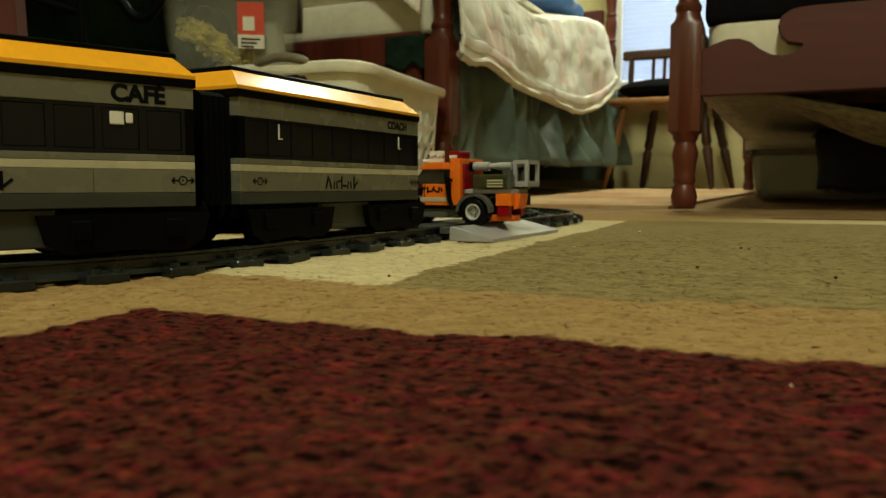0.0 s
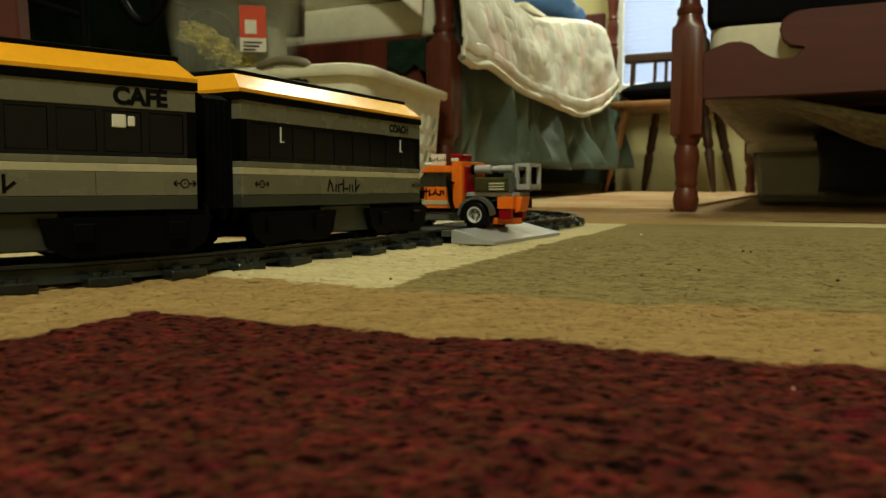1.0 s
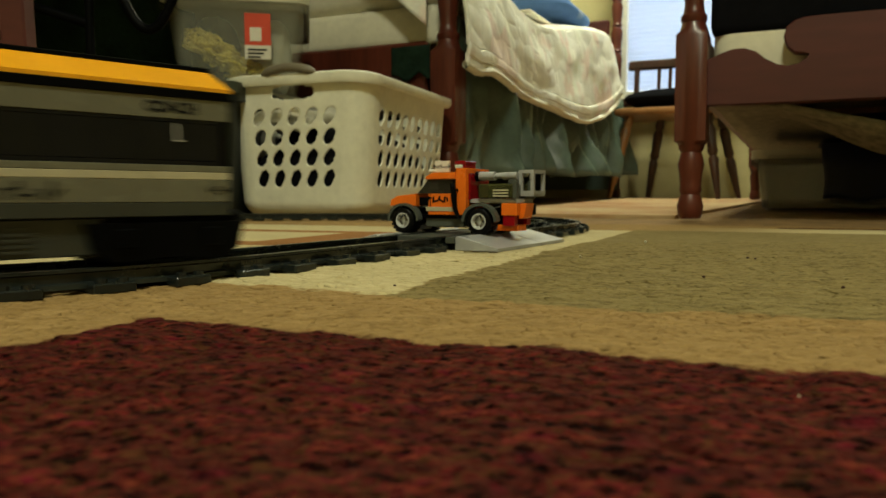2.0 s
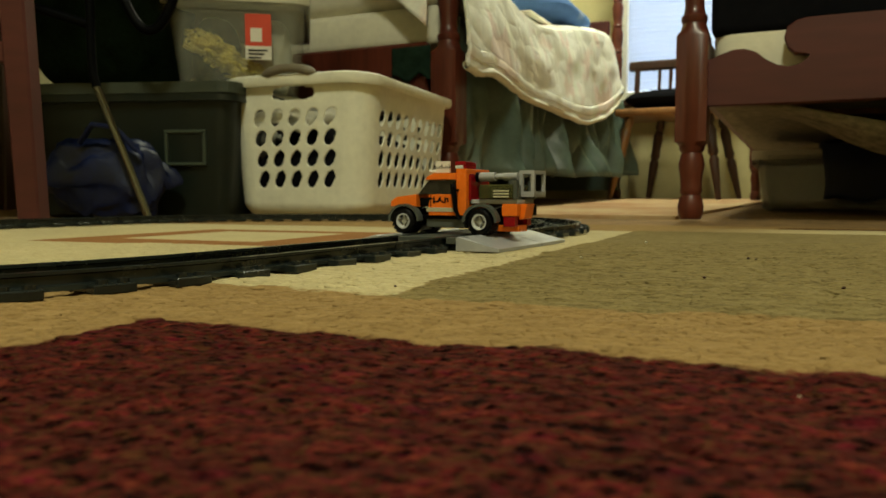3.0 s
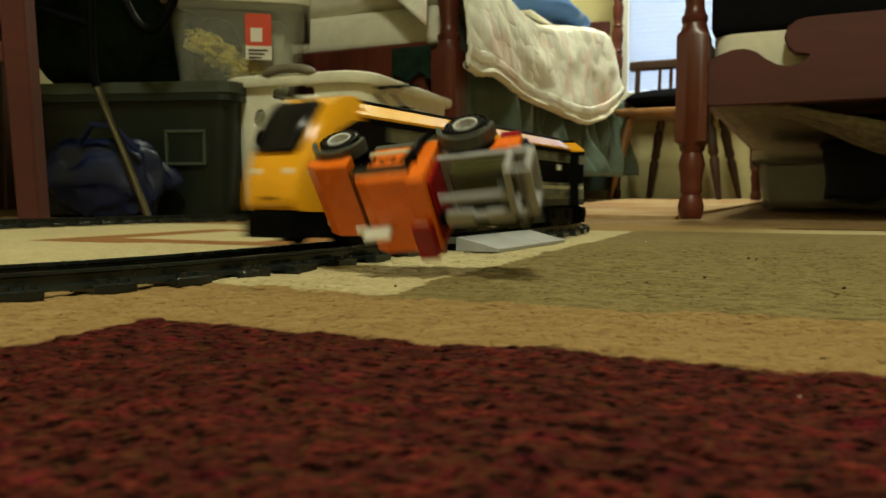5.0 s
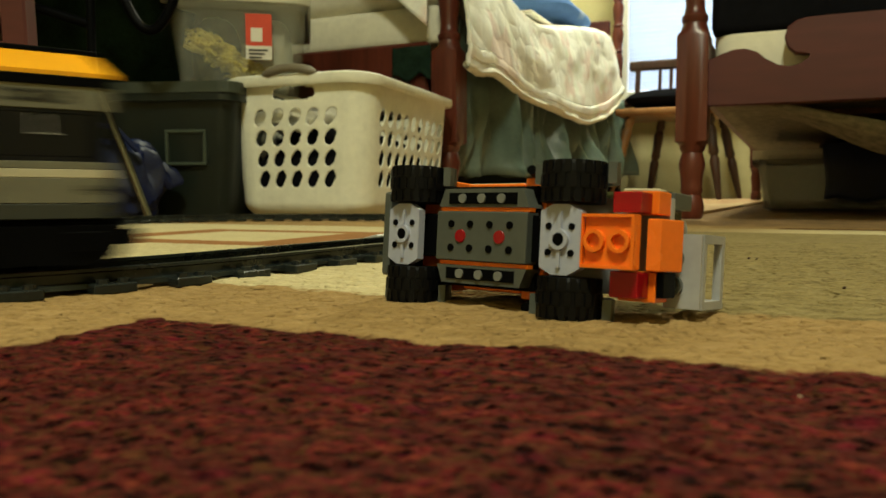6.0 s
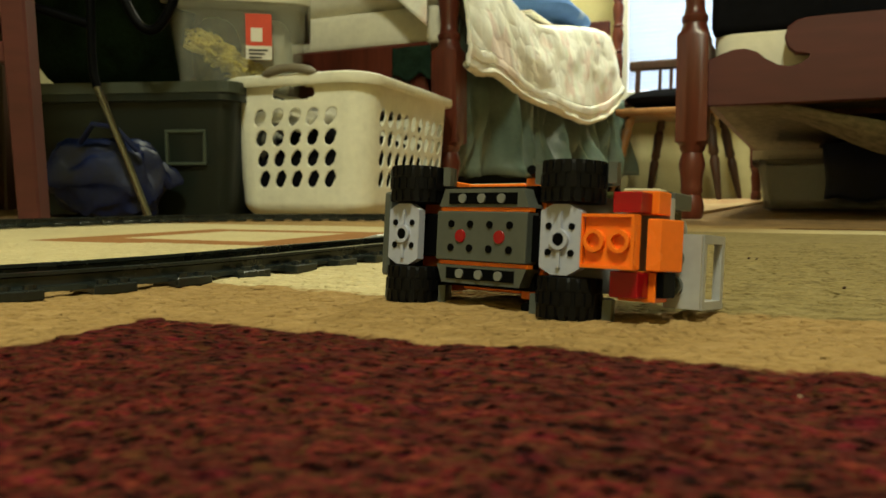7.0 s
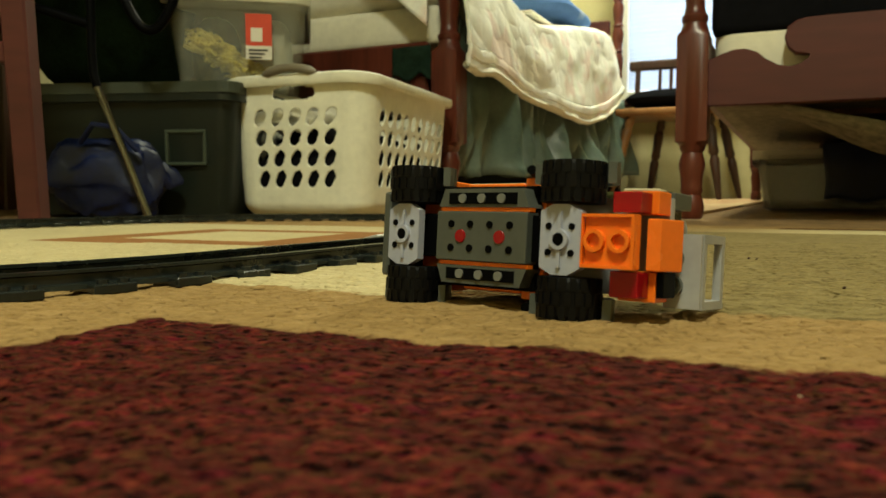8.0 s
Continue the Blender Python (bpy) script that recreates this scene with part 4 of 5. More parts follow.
    box(bm, -0.0560, -0.0550, -0.0080, 0.0080, 0.0032, 0.0046)
    box(bm, -0.0395, -0.0385, -0.0080, 0.0080, 0.0032, 0.0046)
    box(bm, -0.0550, -0.0395, -0.0080, -0.0070, 0.0032, 0.0046)
    box(bm, -0.0550, -0.0395, 0.0070, 0.0080, 0.0032, 0.0046)
    part("tow_plate_tube", bm, ORANGE, tow)
    part("rear_block", prism(bmesh.new(), [(-0.0561, 0.0120), (-0.0600, 0.0130), (-0.0622, 0.0244), (-0.0561, 0.0244)], -0.0082, 0.0072, "xz", bevel=0.0003), ORANGE, t)
    p("rear_corner", BLACK, -0.0606, -0.0582, -0.0160, -0.0085, 0.0150, 0.0240)
    tank = p("tank", OLIVE_TANK, -0.0560, -0.0275, -0.0150, 0.0165, 0.0279, 0.0395, bevel=0.0012, label="olive translucent tool tank")
    bm = bmesh.new()
    for k in range(3):
        tube(bm, [(-0.0520, 0.0167, 0.0300 + 0.0022 * k), (-0.0400, 0.0169, 0.0300 + 0.0022 * k)], 0.0007, 6)
    part("tank_coil", bm, TAN, tank, "coiled yellow cable")
    # lifting arm and bucket
    bm = bmesh.new()
    along = Matrix.Rotation(radians(-90), 4, "Y")
    lathe(bm, [(0, 0.0036), (0.0125, 0.0036)], 18, m=Matrix.Translation((-0.0240, 0.0050, 0.0458)) @ along)
    lathe(bm, [(0, 0.0020), (0.0120, 0.0020)], 14, m=Matrix.Translation((-0.0365, 0.0050, 0.0458)) @ along)
    lathe(bm, [(0, 0.0030), (0.0112, 0.0030)], 14, m=Matrix.Translation((-0.0430, 0.0050, 0.0458)) @ along)
    tube(bm, [(-0.0230, -0.0060, 0.0470), (-0.0540, -0.0060, 0.0475)], 0.0016, 10)
    arm = part("lift_arm", bm, LTGREY, t, "light grey telescopic lift arm")
    part("arm_joint", lathe(bmesh.new(), [(0, 0.0040), (0.0030, 0.0040)], 18, m=Matrix.Translation((-0.0212, 0.0050, 0.0458)) @ along), BLACK, arm)
    part("arm_bracket", made(-0.0540, -0.0490, -0.0080, 0.0100, 0.0396, 0.0432), DKGREY, arm)
    bx0, bx1, by0, by1, bz0, bz1 = -0.0662, -0.0545, -0.0195, 0.0035, 0.0315, 0.0505
    e = 0.0026
    bucket = part("bucket", made(bx0 + 0.0002, bx1 - 0.0002, by0 + 0.0002, by1 - 0.0002, bz0 - 0.0016, bz0 - 0.0001), LTGREY, t, "light grey open lift bucket")

    def bar(*q):
        part("bucket_bar", made(*q), LTGREY, bucket)
    for y in (by0, by1 - e):
        for x in (bx0, bx1 - e):
            bar(x, x + e, y, y + e, bz0 + e, bz1 - e)
    for z in (bz0, bz1 - e):
        bar(bx0, bx1, by0, by0 + e, z, z + e)
        bar(bx0, bx1, by1 - e, by1, z, z + e)
        bar(bx0, bx0 + e, by0 + e, by1 - e, z, z + e)
        bar(bx1 - e, bx1, by0 + e, by1 - e, z, z + e)
    bm = bmesh.new()
    for y in (-0.0070, 0.0015):
        ring(bm, -0.0575, y - 0.0055, 0.0022, 0.0033, 0.0278, 0.0299, 18)
    part("bucket_stud", bm, DKGREY, bucket)
    p("arm_mount", DKGREY, -0.0543, -0.0520, -0.0060, 0.0040, 0.0279, 0.0470)
    for o in t.children_recursive:
        if o.name.split(".")[0] in ("wheel", "rim", "axle_holder", "pin_hole", "pin_collar", "chassis", "stud_hole", "underside_peg"):
            continue
        for v in o.data.vertices:
            if v.co.z > 0.0103:
                v.co.z = 0.0103 + (v.co.z - 0.0103) * 0.93
    return t


truck = build_truck()

# ---- beds ----
def bed_post(parent, x, y, k, top, seg=24, girth=1.0):
    """A turned post: bun foot, rings, square block, turned upper shaft. k scales it, top is its height."""
    rows = [(0.000, 0.0165), (0.004, 0.0190), (0.020, 0.0215), (0.034, 0.0185), (0.040, 0.0155), (0.047, 0.0185), (0.054, 0.0170), (0.072, 0.0185), (0.090, 0.0215), (0.104, 0.0185),
            (0.110, 0.0165), (0.116, 0.0205), (0.122, 0.0210), (0.128, 0.0255), (0.300, 0.0255), (0.312, 0.0215), (0.322, 0.0185), (0.326, 0.0210), (0.333, 0.0210), (0.338, 0.0170), (0.352, 0.0150)]
    sq = {13, 14}
    z = 0.352
    while z * k < top - 0.05 * k:
        rows += [(z + 0.03, 0.0185), (z + 0.055, 0.0205), (z + 0.075, 0.0150), (z + 0.082, 0.0190), (z + 0.09, 0.0145)]
        z += 0.09
    rows.append((z + 0.012, 0.010))
    bm = bmesh.new()
    lathe(bm, [(a * k, b * k * girth) for a, b in rows], seg, m=Matrix.Translation((x, y, 0)), square=sq)
    return part("post", bm, CHERRY, parent, smooth=True)


def build_right_bed():
    bed = thing("bed", stand(1.345, -0.165), "cherry-stained wooden bed with scrolled footboard", "bed", "beds")
    p0 = UU * 1.345 + VV * -0.165
    z1 = rise((UU * 3.24).y) - rise(p0.y)
    for x, y in ((0, 0), (1.0, 0)):
        bed_post(bed, x, y, 1.0, 0.62)
    for x, y in ((0.01, 1.90), (1.0, 1.90)):
        bed_post(bed, x, y, 1.0, 0.9).location.z = z1
    half = [(0.022, 0.184), (0.022, 0.258), (0.042, 0.267), (0.062, 0.2735), (0.080, 0.2735), (0.097, 0.267), (0.111, 0.2545), (0.127, 0.243), (0.144, 0.239), (0.160, 0.2425), (0.171, 0.252),
            (0.180, 0.2615), (0.167, 0.2585), (0.152, 0.2615), (0.141, 0.272), (0.1365, 0.287), (0.140, 0.302), (0.152, 0.311), (0.165, 0.3145), (0.193, 0.315)]
    pts = half + [(1.0 - x, z) for x, z in half[::-1]]
    part("footboard", prism(bmesh.new(), pts, -0.012, 0.012, "xz", bevel=0.002), CHERRY_FLAT, bed, "scroll-cut footboard")
    for x in (0.0, 0.978):
        part("side_rail", made(x, x + 0.022, 0.03, 1.88, 0.205, 0.300, 0.003), CHERRY_FLAT, bed)

    def sag(s, t):
        x, y = 0.03 + 0.94 * s, 0.03 + 1.84 * t
        d = 0.014 * math.sin(math.pi * s) * (0.4 + 0.6 * math.sin(math.pi * min(1.0, t * 1.1)))
        f = min(1.0, max(0.0, (x - 0.10) / 0.24)) * min(1.0, max(0.0, (0.95 - x) / 0.3))
        d += 0.086 * f * f * (3 - 2 * f) * math.exp(-((y - 0.14) / 0.13) ** 2)
        return Vector((x, y, 0.188 - d + 0.004 * noise.noise((x * 8, y * 8, 0))))
    thicken(part("box_spring_cover", sheet(bmesh.new(), sag, 30, 40), GAUZE, bed, "sagging pale gauze underside", smooth=True), 0.006, 1)
    for k in range(5):
        y = 0.30 + 0.36 * k
        part("bed_slat", made(0.03, 0.97, y, y + 0.06, 0.192, 0.203), OAK, bed)
    # mattress, a thing of its own, under dark bedding
    mt = thing("mattress", stand(1.345, -0.165), "cream striped mattress on the bed", "mattress")
    part("mattress_body", made(0.028, 0.972, 0.020, 1.87, 0.206, 0.330, 0.03, seg=4), TICKING, mt, smooth=True)
    bl = thing("blanket", stand(1.345, -0.165), "black blanket covering the mattress", "blanket")

    bm = made(0.024, 0.976, 0.014, 1.86, 0.299, 0.49, 0.014, seg=3)
    for q in bm.verts:
        q.co.z += 0.01 * noise.noise((q.co.x * 6, q.co.y * 6, q.co.z * 9))
    part("blanket_body", bm, NIGHT, bl, smooth=True)


def build_left_bed():
    a0, b0 = 1.70, -0.788
    bed = thing("bed", stand(a0, b0), "cherry-stained four-poster bed with white quilt", "bed", "beds")
    z1 = rise((UU * 3.62).y) - rise((UU * a0).y)
    bed_post(bed, 0.016, 0.0, 1.25, 0.95, girth=1.04)
    bed_post(bed, -1.0, 0.0, 1.25, 0.95, girth=1.04)
    for x in (0.0, -1.0):
        bed_post(bed, x, 1.93, 1.30, 1.3).location.z = z1
    part("foot_rail", made(-0.965, -0.035, -0.014, 0.014, 0.275, 0.405, 0.006), CHERRY, bed)
    for x in (-0.012, -1.012):
        part("side_rail", made(x, x + 0.024, 0.04, 1.90, 0.285, 0.400, 0.005), CHERRY, bed)
    part("headboard", made(-0.965, -0.035, 1.918, 1.942, 0.30, 0.85, 0.008), CHERRY_FLAT, bed)
    mt = thing("mattress", stand(a0, b0), "white-covered mattress and box spring on the bed", "mattress")
    part("box_spring", made(-0.975, -0.025, 0.03, 1.90, 0.405, 0.505, 0.02, seg=3), TICKING, mt, smooth=True)
    part("mattress_body", made(-0.975, -0.025, 0.03, 1.90, 0.507, 0.630, 0.04, seg=4), TICKING, mt, smooth=True)
    # gathered skirt along the open side and the foot
    sk = thing("bed_skirt", stand(a0, b0), "grey-green gathered cotton bed skirt", "bed skirt")

    def fold(s, t):
        y = 0.045 + 1.84 * s
        w = 0.5 + 1.2 * t
        g = 0.028 * math.sin(y * 46 + 1.9 * math.sin(y * 9) + 1.2 * t) + 0.036 * noise.noise((y * 15, t * 1.6, 3)) + 0.036 * noise.noise((y * 31, t * 2.4, 6)) + 0.03 * noise.noise((y * 5, t, 9))
        low = 0.082 + 0.045 * s + 0.014 * noise.noise((y * 9, 0, 1)) + 0.008 * noise.noise((y * 30, 0, 4))
        return Vector((0.030 + g * w + 0.02 * t, y, 0.47 + (low - 0.47) * t))
    thicken(part("skirt_side", sheet(bmesh.new(), fold, 220, 16), SKIRT, sk, smooth=True), 0.002, 0)

    # skirt tucked at the corner, its shade put into a darker green cloth
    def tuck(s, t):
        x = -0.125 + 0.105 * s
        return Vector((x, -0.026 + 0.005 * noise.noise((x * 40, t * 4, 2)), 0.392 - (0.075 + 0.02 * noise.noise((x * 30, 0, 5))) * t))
    thicken(part("skirt_corner_shaded", sheet(bmesh.new(), tuck, 20, 10), MOSS, sk, smooth=True), 0.002, 0)
    # unseen panels, added to keep light out from under the bed
    part("skirt_back_screen", made(-0.985, -0.975, 0.05, 1.88, 0.06, 0.44), SKIRT, sk)
    part("skirt_head_screen", made(-0.970, 0.02, 1.885, 1.893, 0.06, 0.44), SKIRT, sk)

    # quilt hanging over the side, its hem dipping to a corner
    q = thing("quilt", stand(a0, b0), "white quilted coverlet with faded pink print", "quilt")

    def hem(y):
        pts = ((-0.09, 0.335), (-0.02, 0.322), (0.07, 0.335), (0.17, 0.328), (0.32, 0.317), (0.53, 0.307), (0.71, 0.294), (0.91, 0.293), (1.11, 0.307), (1.29, 0.340), (1.48, 0.415), (1.56, 0.460))
        for (y0, h0), (y1, h1) in zip(pts, pts[1:]):
            if y <= y1:
                f = (y - y0) / (y1 - y0)
                return h0 + (h1 - h0) * max(0, f)
        return pts[-1][1]

    def crest(y):
        pts = ((-0.09, 0.640), (0.20, 0.600), (0.36, 0.553), (0.52, 0.548), (0.69, 0.562), (0.95, 0.617), (1.26, 0.668), (1.44, 0.680), (1.56, 0.665))
        for (y0, h0), (y1, h1) in zip(pts, pts[1:]):
            if y <= y1:
                f = (y - y0) / (y1 - y0)
                return h0 + (h1 - h0) * max(0, f)
        return pts[-1][1]

    def cover(s, t):
        y = -0.075 + 1.635 * s
        cell = noise.voronoi((y * 17, t * 9, 2.0))[0]
        puff = 0.0024 * min(1.0, 2.2 * (cell[1] - cell[0])) ** 0.6 + 0.016 * noise.noise((y * 4, t * 3, 7)) + 0.006 * noise.noise((y * 11, t * 6, 4))
        puff += 0.005 * (1 if 0.045 < t < 0.075 else 0)
        top = crest(y)
        hang = 0.55
        if t < hang:                                          # from hem up to the edge
            f = t / hang
            z = hem(y) + (top - hem(y)) * f - 0.012 * f * f
            out = 0.085 - 0.025 * f * f + 0.012 * math.sin(y * 9 + 1) * (1 - f)
            return Vector((out + puff, y, z))
        f = (t - hang) / (1 - hang)
        a = min(1.0, f * 4) * math.pi / 2
        x = 0.060 - 0.05 * (1 - math.cos(a)) - 0.75 * f
        return Vector((x, y, top - 0.012 + 0.035 * math.sin(a) + puff))
    thicken(part("coverlet", sheet(bmesh.new(), cover, 300, 150), QUILT_MAT, q, smooth=True), 0.010, 1)

    def trim(s, t):
        y = -0.075 + 1.635 * s
        r = 0.010 + 0.003 * noise.noise((y * 60, 0, 0))
        a = 2 * math.pi * t
        return Vector((0.090 + 0.012 * math.sin(y * 9 + 1) + r * math.cos(a), y, hem(y) + r * math.sin(a) - 0.002))
    part("quilt_binding", sheet(bmesh.new(), trim, 160, 10), QUILT, q, smooth=True)
    def flap(s, t):
        x = -0.024 - 0.29 * s
        low = 0.375 + 0.86 * (0.045 - x)
        z = 0.655 + (min(0.65, low) - 0.655) * t
        return Vector((x, -0.020 - 0.020 * math.sin(math.pi * min(1, t * 1.1) / 2) + 0.008 * noise.noise((x * 12, t * 3, 1)), z))
    thicken(part("coverlet_corner", sheet(bmesh.new(), flap, 24, 14), QUILT_MAT, q, smooth=True), 0.008, 0)
    pl = thing("pillow", stand(a0, b0), "blue and white printed pillow on the bed", "pillow")

    def cush(s, t):
        u, w = 2 * math.pi * s, math.pi * (t - 0.5)
        sx = math.copysign(abs(math.cos(u)) ** 0.6, math.cos(u)) * math.cos(w)
        sy = math.copysign(abs(math.sin(u)) ** 0.6, math.sin(u)) * math.cos(w)
        return Vector((-0.24 + 0.26 * sx, 1.22 + 0.30 * sy, 0.722 + 0.072 * math.sin(w) + 0.012 * noise.noise((sx * 3, sy * 3, 1))))
    part("pillow_body", sheet(bmesh.new(), cush, 40, 16, True), PILLOW_MAT, pl, smooth=True)
    pl2 = thing("bedding_heap", stand(a0, b0), "rumpled white bedding heaped on the bed", "bedding")

    def heap(s, t):
        x, y = -0.95 + 0.92 * s, 0.75 + 1.1 * t
        k = math.sin(math.pi * s) * math.sin(math.pi * t)
        return Vector((x, y, 0.634 + 0.02 * k ** 0.5 + 0.02 * k * noise.noise((x * 9, y * 9, 0))))
    thicken(part("bedding", sheet(bmesh.new(), heap, 30, 30), QUILT, pl2, smooth=True), 0.01, 1)


def print_cloth(name, base, second, third, scale):
    """Pale cloth with a loose two-colour print and quilting relief."""
    m = mat(name, base, 0.92, var=0.05, scale=20, bump=0.6, bump_scale=70, spec=0.08)
    nt = m.node_tree
    b = nt.nodes["Principled BSDF"]
    tc = nt.nodes.new("ShaderNodeTexCoord")
    old = b.inputs["Base Color"].links[0].from_socket
    for k, (c, lo, amount) in enumerate(((second, 0.55, 0.7), (third, 0.58, 0.6))):
        n = nt.nodes.new("ShaderNodeTexNoise")
        n.noise_dimensions = "4D"
        n.inputs["W"].default_value = 3.7 * k + 1
        n.inputs["Scale"].default_value, n.inputs["Detail"].default_value = scale * (1 + 0.3 * k), 3
        nt.links.new(tc.outputs["Object"], n.inputs["Vector"])
        r = nt.nodes.new("ShaderNodeMapRange")
        r.inputs["From Min"].default_value, r.inputs["From Max"].default_value, r.inputs["To Max"].default_value = lo, lo + 0.08, amount
        nt.links.new(n.outputs[0], r.inputs[0])
        x = nt.nodes.new("ShaderNodeMix")
        x.data_type = "RGBA"
        nt.links.new(r.outputs[0], x.inputs[0])
        nt.links.new(old, x.inputs[6])
        x.inputs[7].default_value = (*c, 1)
        old = x.outputs[2]
    nt.links.new(old, b.inputs["Base Color"])
    return m


QUILT_MAT = print_cloth("printed_quilt_cotton", (0.92, 0.91, 0.84), (0.84, 0.66, 0.60), (0.74, 0.78, 0.66), 7.5)
PILLOW_MAT = print_cloth("printed_pillow_cotton", (0.10, 0.20, 0.46), (0.62, 0.66, 0.62), (0.16, 0.34, 0.60), 3.0)
build_right_bed()
build_left_bed()


# ---- chair by the window ----
def build_window_chair():
    c = thing("wooden_chair", stand(3.50, -0.60), "golden wooden chair with dark cushion before the window", "chair")

    def leg(x0, y0, x1, y1, material, r=0.017):
        bm = bmesh.new()
        prof = [(0, 0.6), (0.1, 0.75), (0.3, 1.0), (0.45, 1.2), (0.5, 0.8), (0.54, 1.25), (0.62, 1.1), (0.8, 1.3), (0.86, 0.85), (0.9, 1.2), (1.0, 0.9)]
        tube(bm, [(x0 + (x1 - x0) * f, y0 + (y1 - y0) * f, 0.36 * f) for f, _ in prof], [r * k for _, k in prof], 12)
        part("leg", bm, material, c, smooth=True)
    leg(-0.15, -0.16, -0.07, -0.12, OAK)
    leg(0.30, -0.16, 0.25, -0.12, DARKWOOD)
    leg(-0.04, 0.16, 0.02, 0.12, DARKWOOD)
    leg(0.36, 0.14, 0.28, 0.11, DARKWOOD)
    part("seat", made(-0.13, 0.33, -0.18, 0.18, 0.355, 0.385, 0.010, seg=2), OAK, c)
    for x in (-0.10, 0.29):
        part("back_post", tube(bmesh.new(), [(x, 0.15, 0.385), (x, 0.18, 0.62)], 0.013, 10), DARKWOOD, c)
    for x in (0.0, 0.05):
        part("spindle", tube(bmesh.new(), [(x, 0.155, 0.385), (x, 0.178, 0.60)], 0.008, 8), DARKWOOD, c)
    part("back_rail", made(-0.14, 0.33, 0.165, 0.195, 0.595, 0.640, 0.008), DARKWOOD, c)
    k = thing("chair_cushion", stand(3.50, -0.60), "flat black cushion lying on the wooden chair", "cushion")

    def cush(s, t):
        u, w = 2 * math.pi * s, math.pi * (t - 0.5)
        x = math.copysign(abs(math.cos(u)) ** 0.5, math.cos(u)) * math.cos(w)
        y = math.copysign(abs(math.sin(u)) ** 0.5, math.sin(u)) * math.cos(w)
        return Vector((0.10 + 0.21 * x, 0.16 * y, 0.432 + 0.046 * math.sin(w)))
    part("cushion_body", sheet(bmesh.new(), cush, 36, 12, True), NIGHT, k, smooth=True)


build_window_chair()


# ---- storage ----
def rounded(w, d, r, n=5):
    pts = []
    for cx, cy, a in ((w - r, d - r, 0), (-w + r, d - r, 90), (-w + r, -d + r, 180), (w - r, -d + r, 270)):
        for k in range(n + 1):
            q = math.radians(a + 90 * k / n)
            pts.append((cx + r * math.cos(q), cy + r * math.sin(q)))
    return pts


def tub(bm, w, d, h, taper, wall=0.003, r=0.03, rim=0.012):
    """An open tapered bin with a rolled rim, base at z 0."""
    outer = [(0.0, taper - 0.012), (0.006, taper), (h - 0.02, 0.0), (h - 0.02, rim), (h, rim), (h, -wall), (h - 0.02, -wall * 1.2), (0.008, taper - wall)]
    rings = []
    for z, e in outer:
        off = {0: -taper - 0.012, 1: -taper, 2: 0.0, 3: rim, 4: rim, 5: -wall, 6: -wall, 7: -taper - wall}[len(rings)]
        rings.append([bm.verts.new((x, y, z)) for x, y in rounded(w + off, d + off, max(0.008, r + off * 0.5))])
    n = len(rings[0])
    for lo, hi in zip(rings, rings[1:]):
        for k in range(n):
            bm.faces.new((lo[k], lo[(k + 1) % n], hi[(k + 1) % n], hi[k]))
    bm.faces.new(rings[0][::-1])
    bm.faces.new(rings[-1])
    return bm


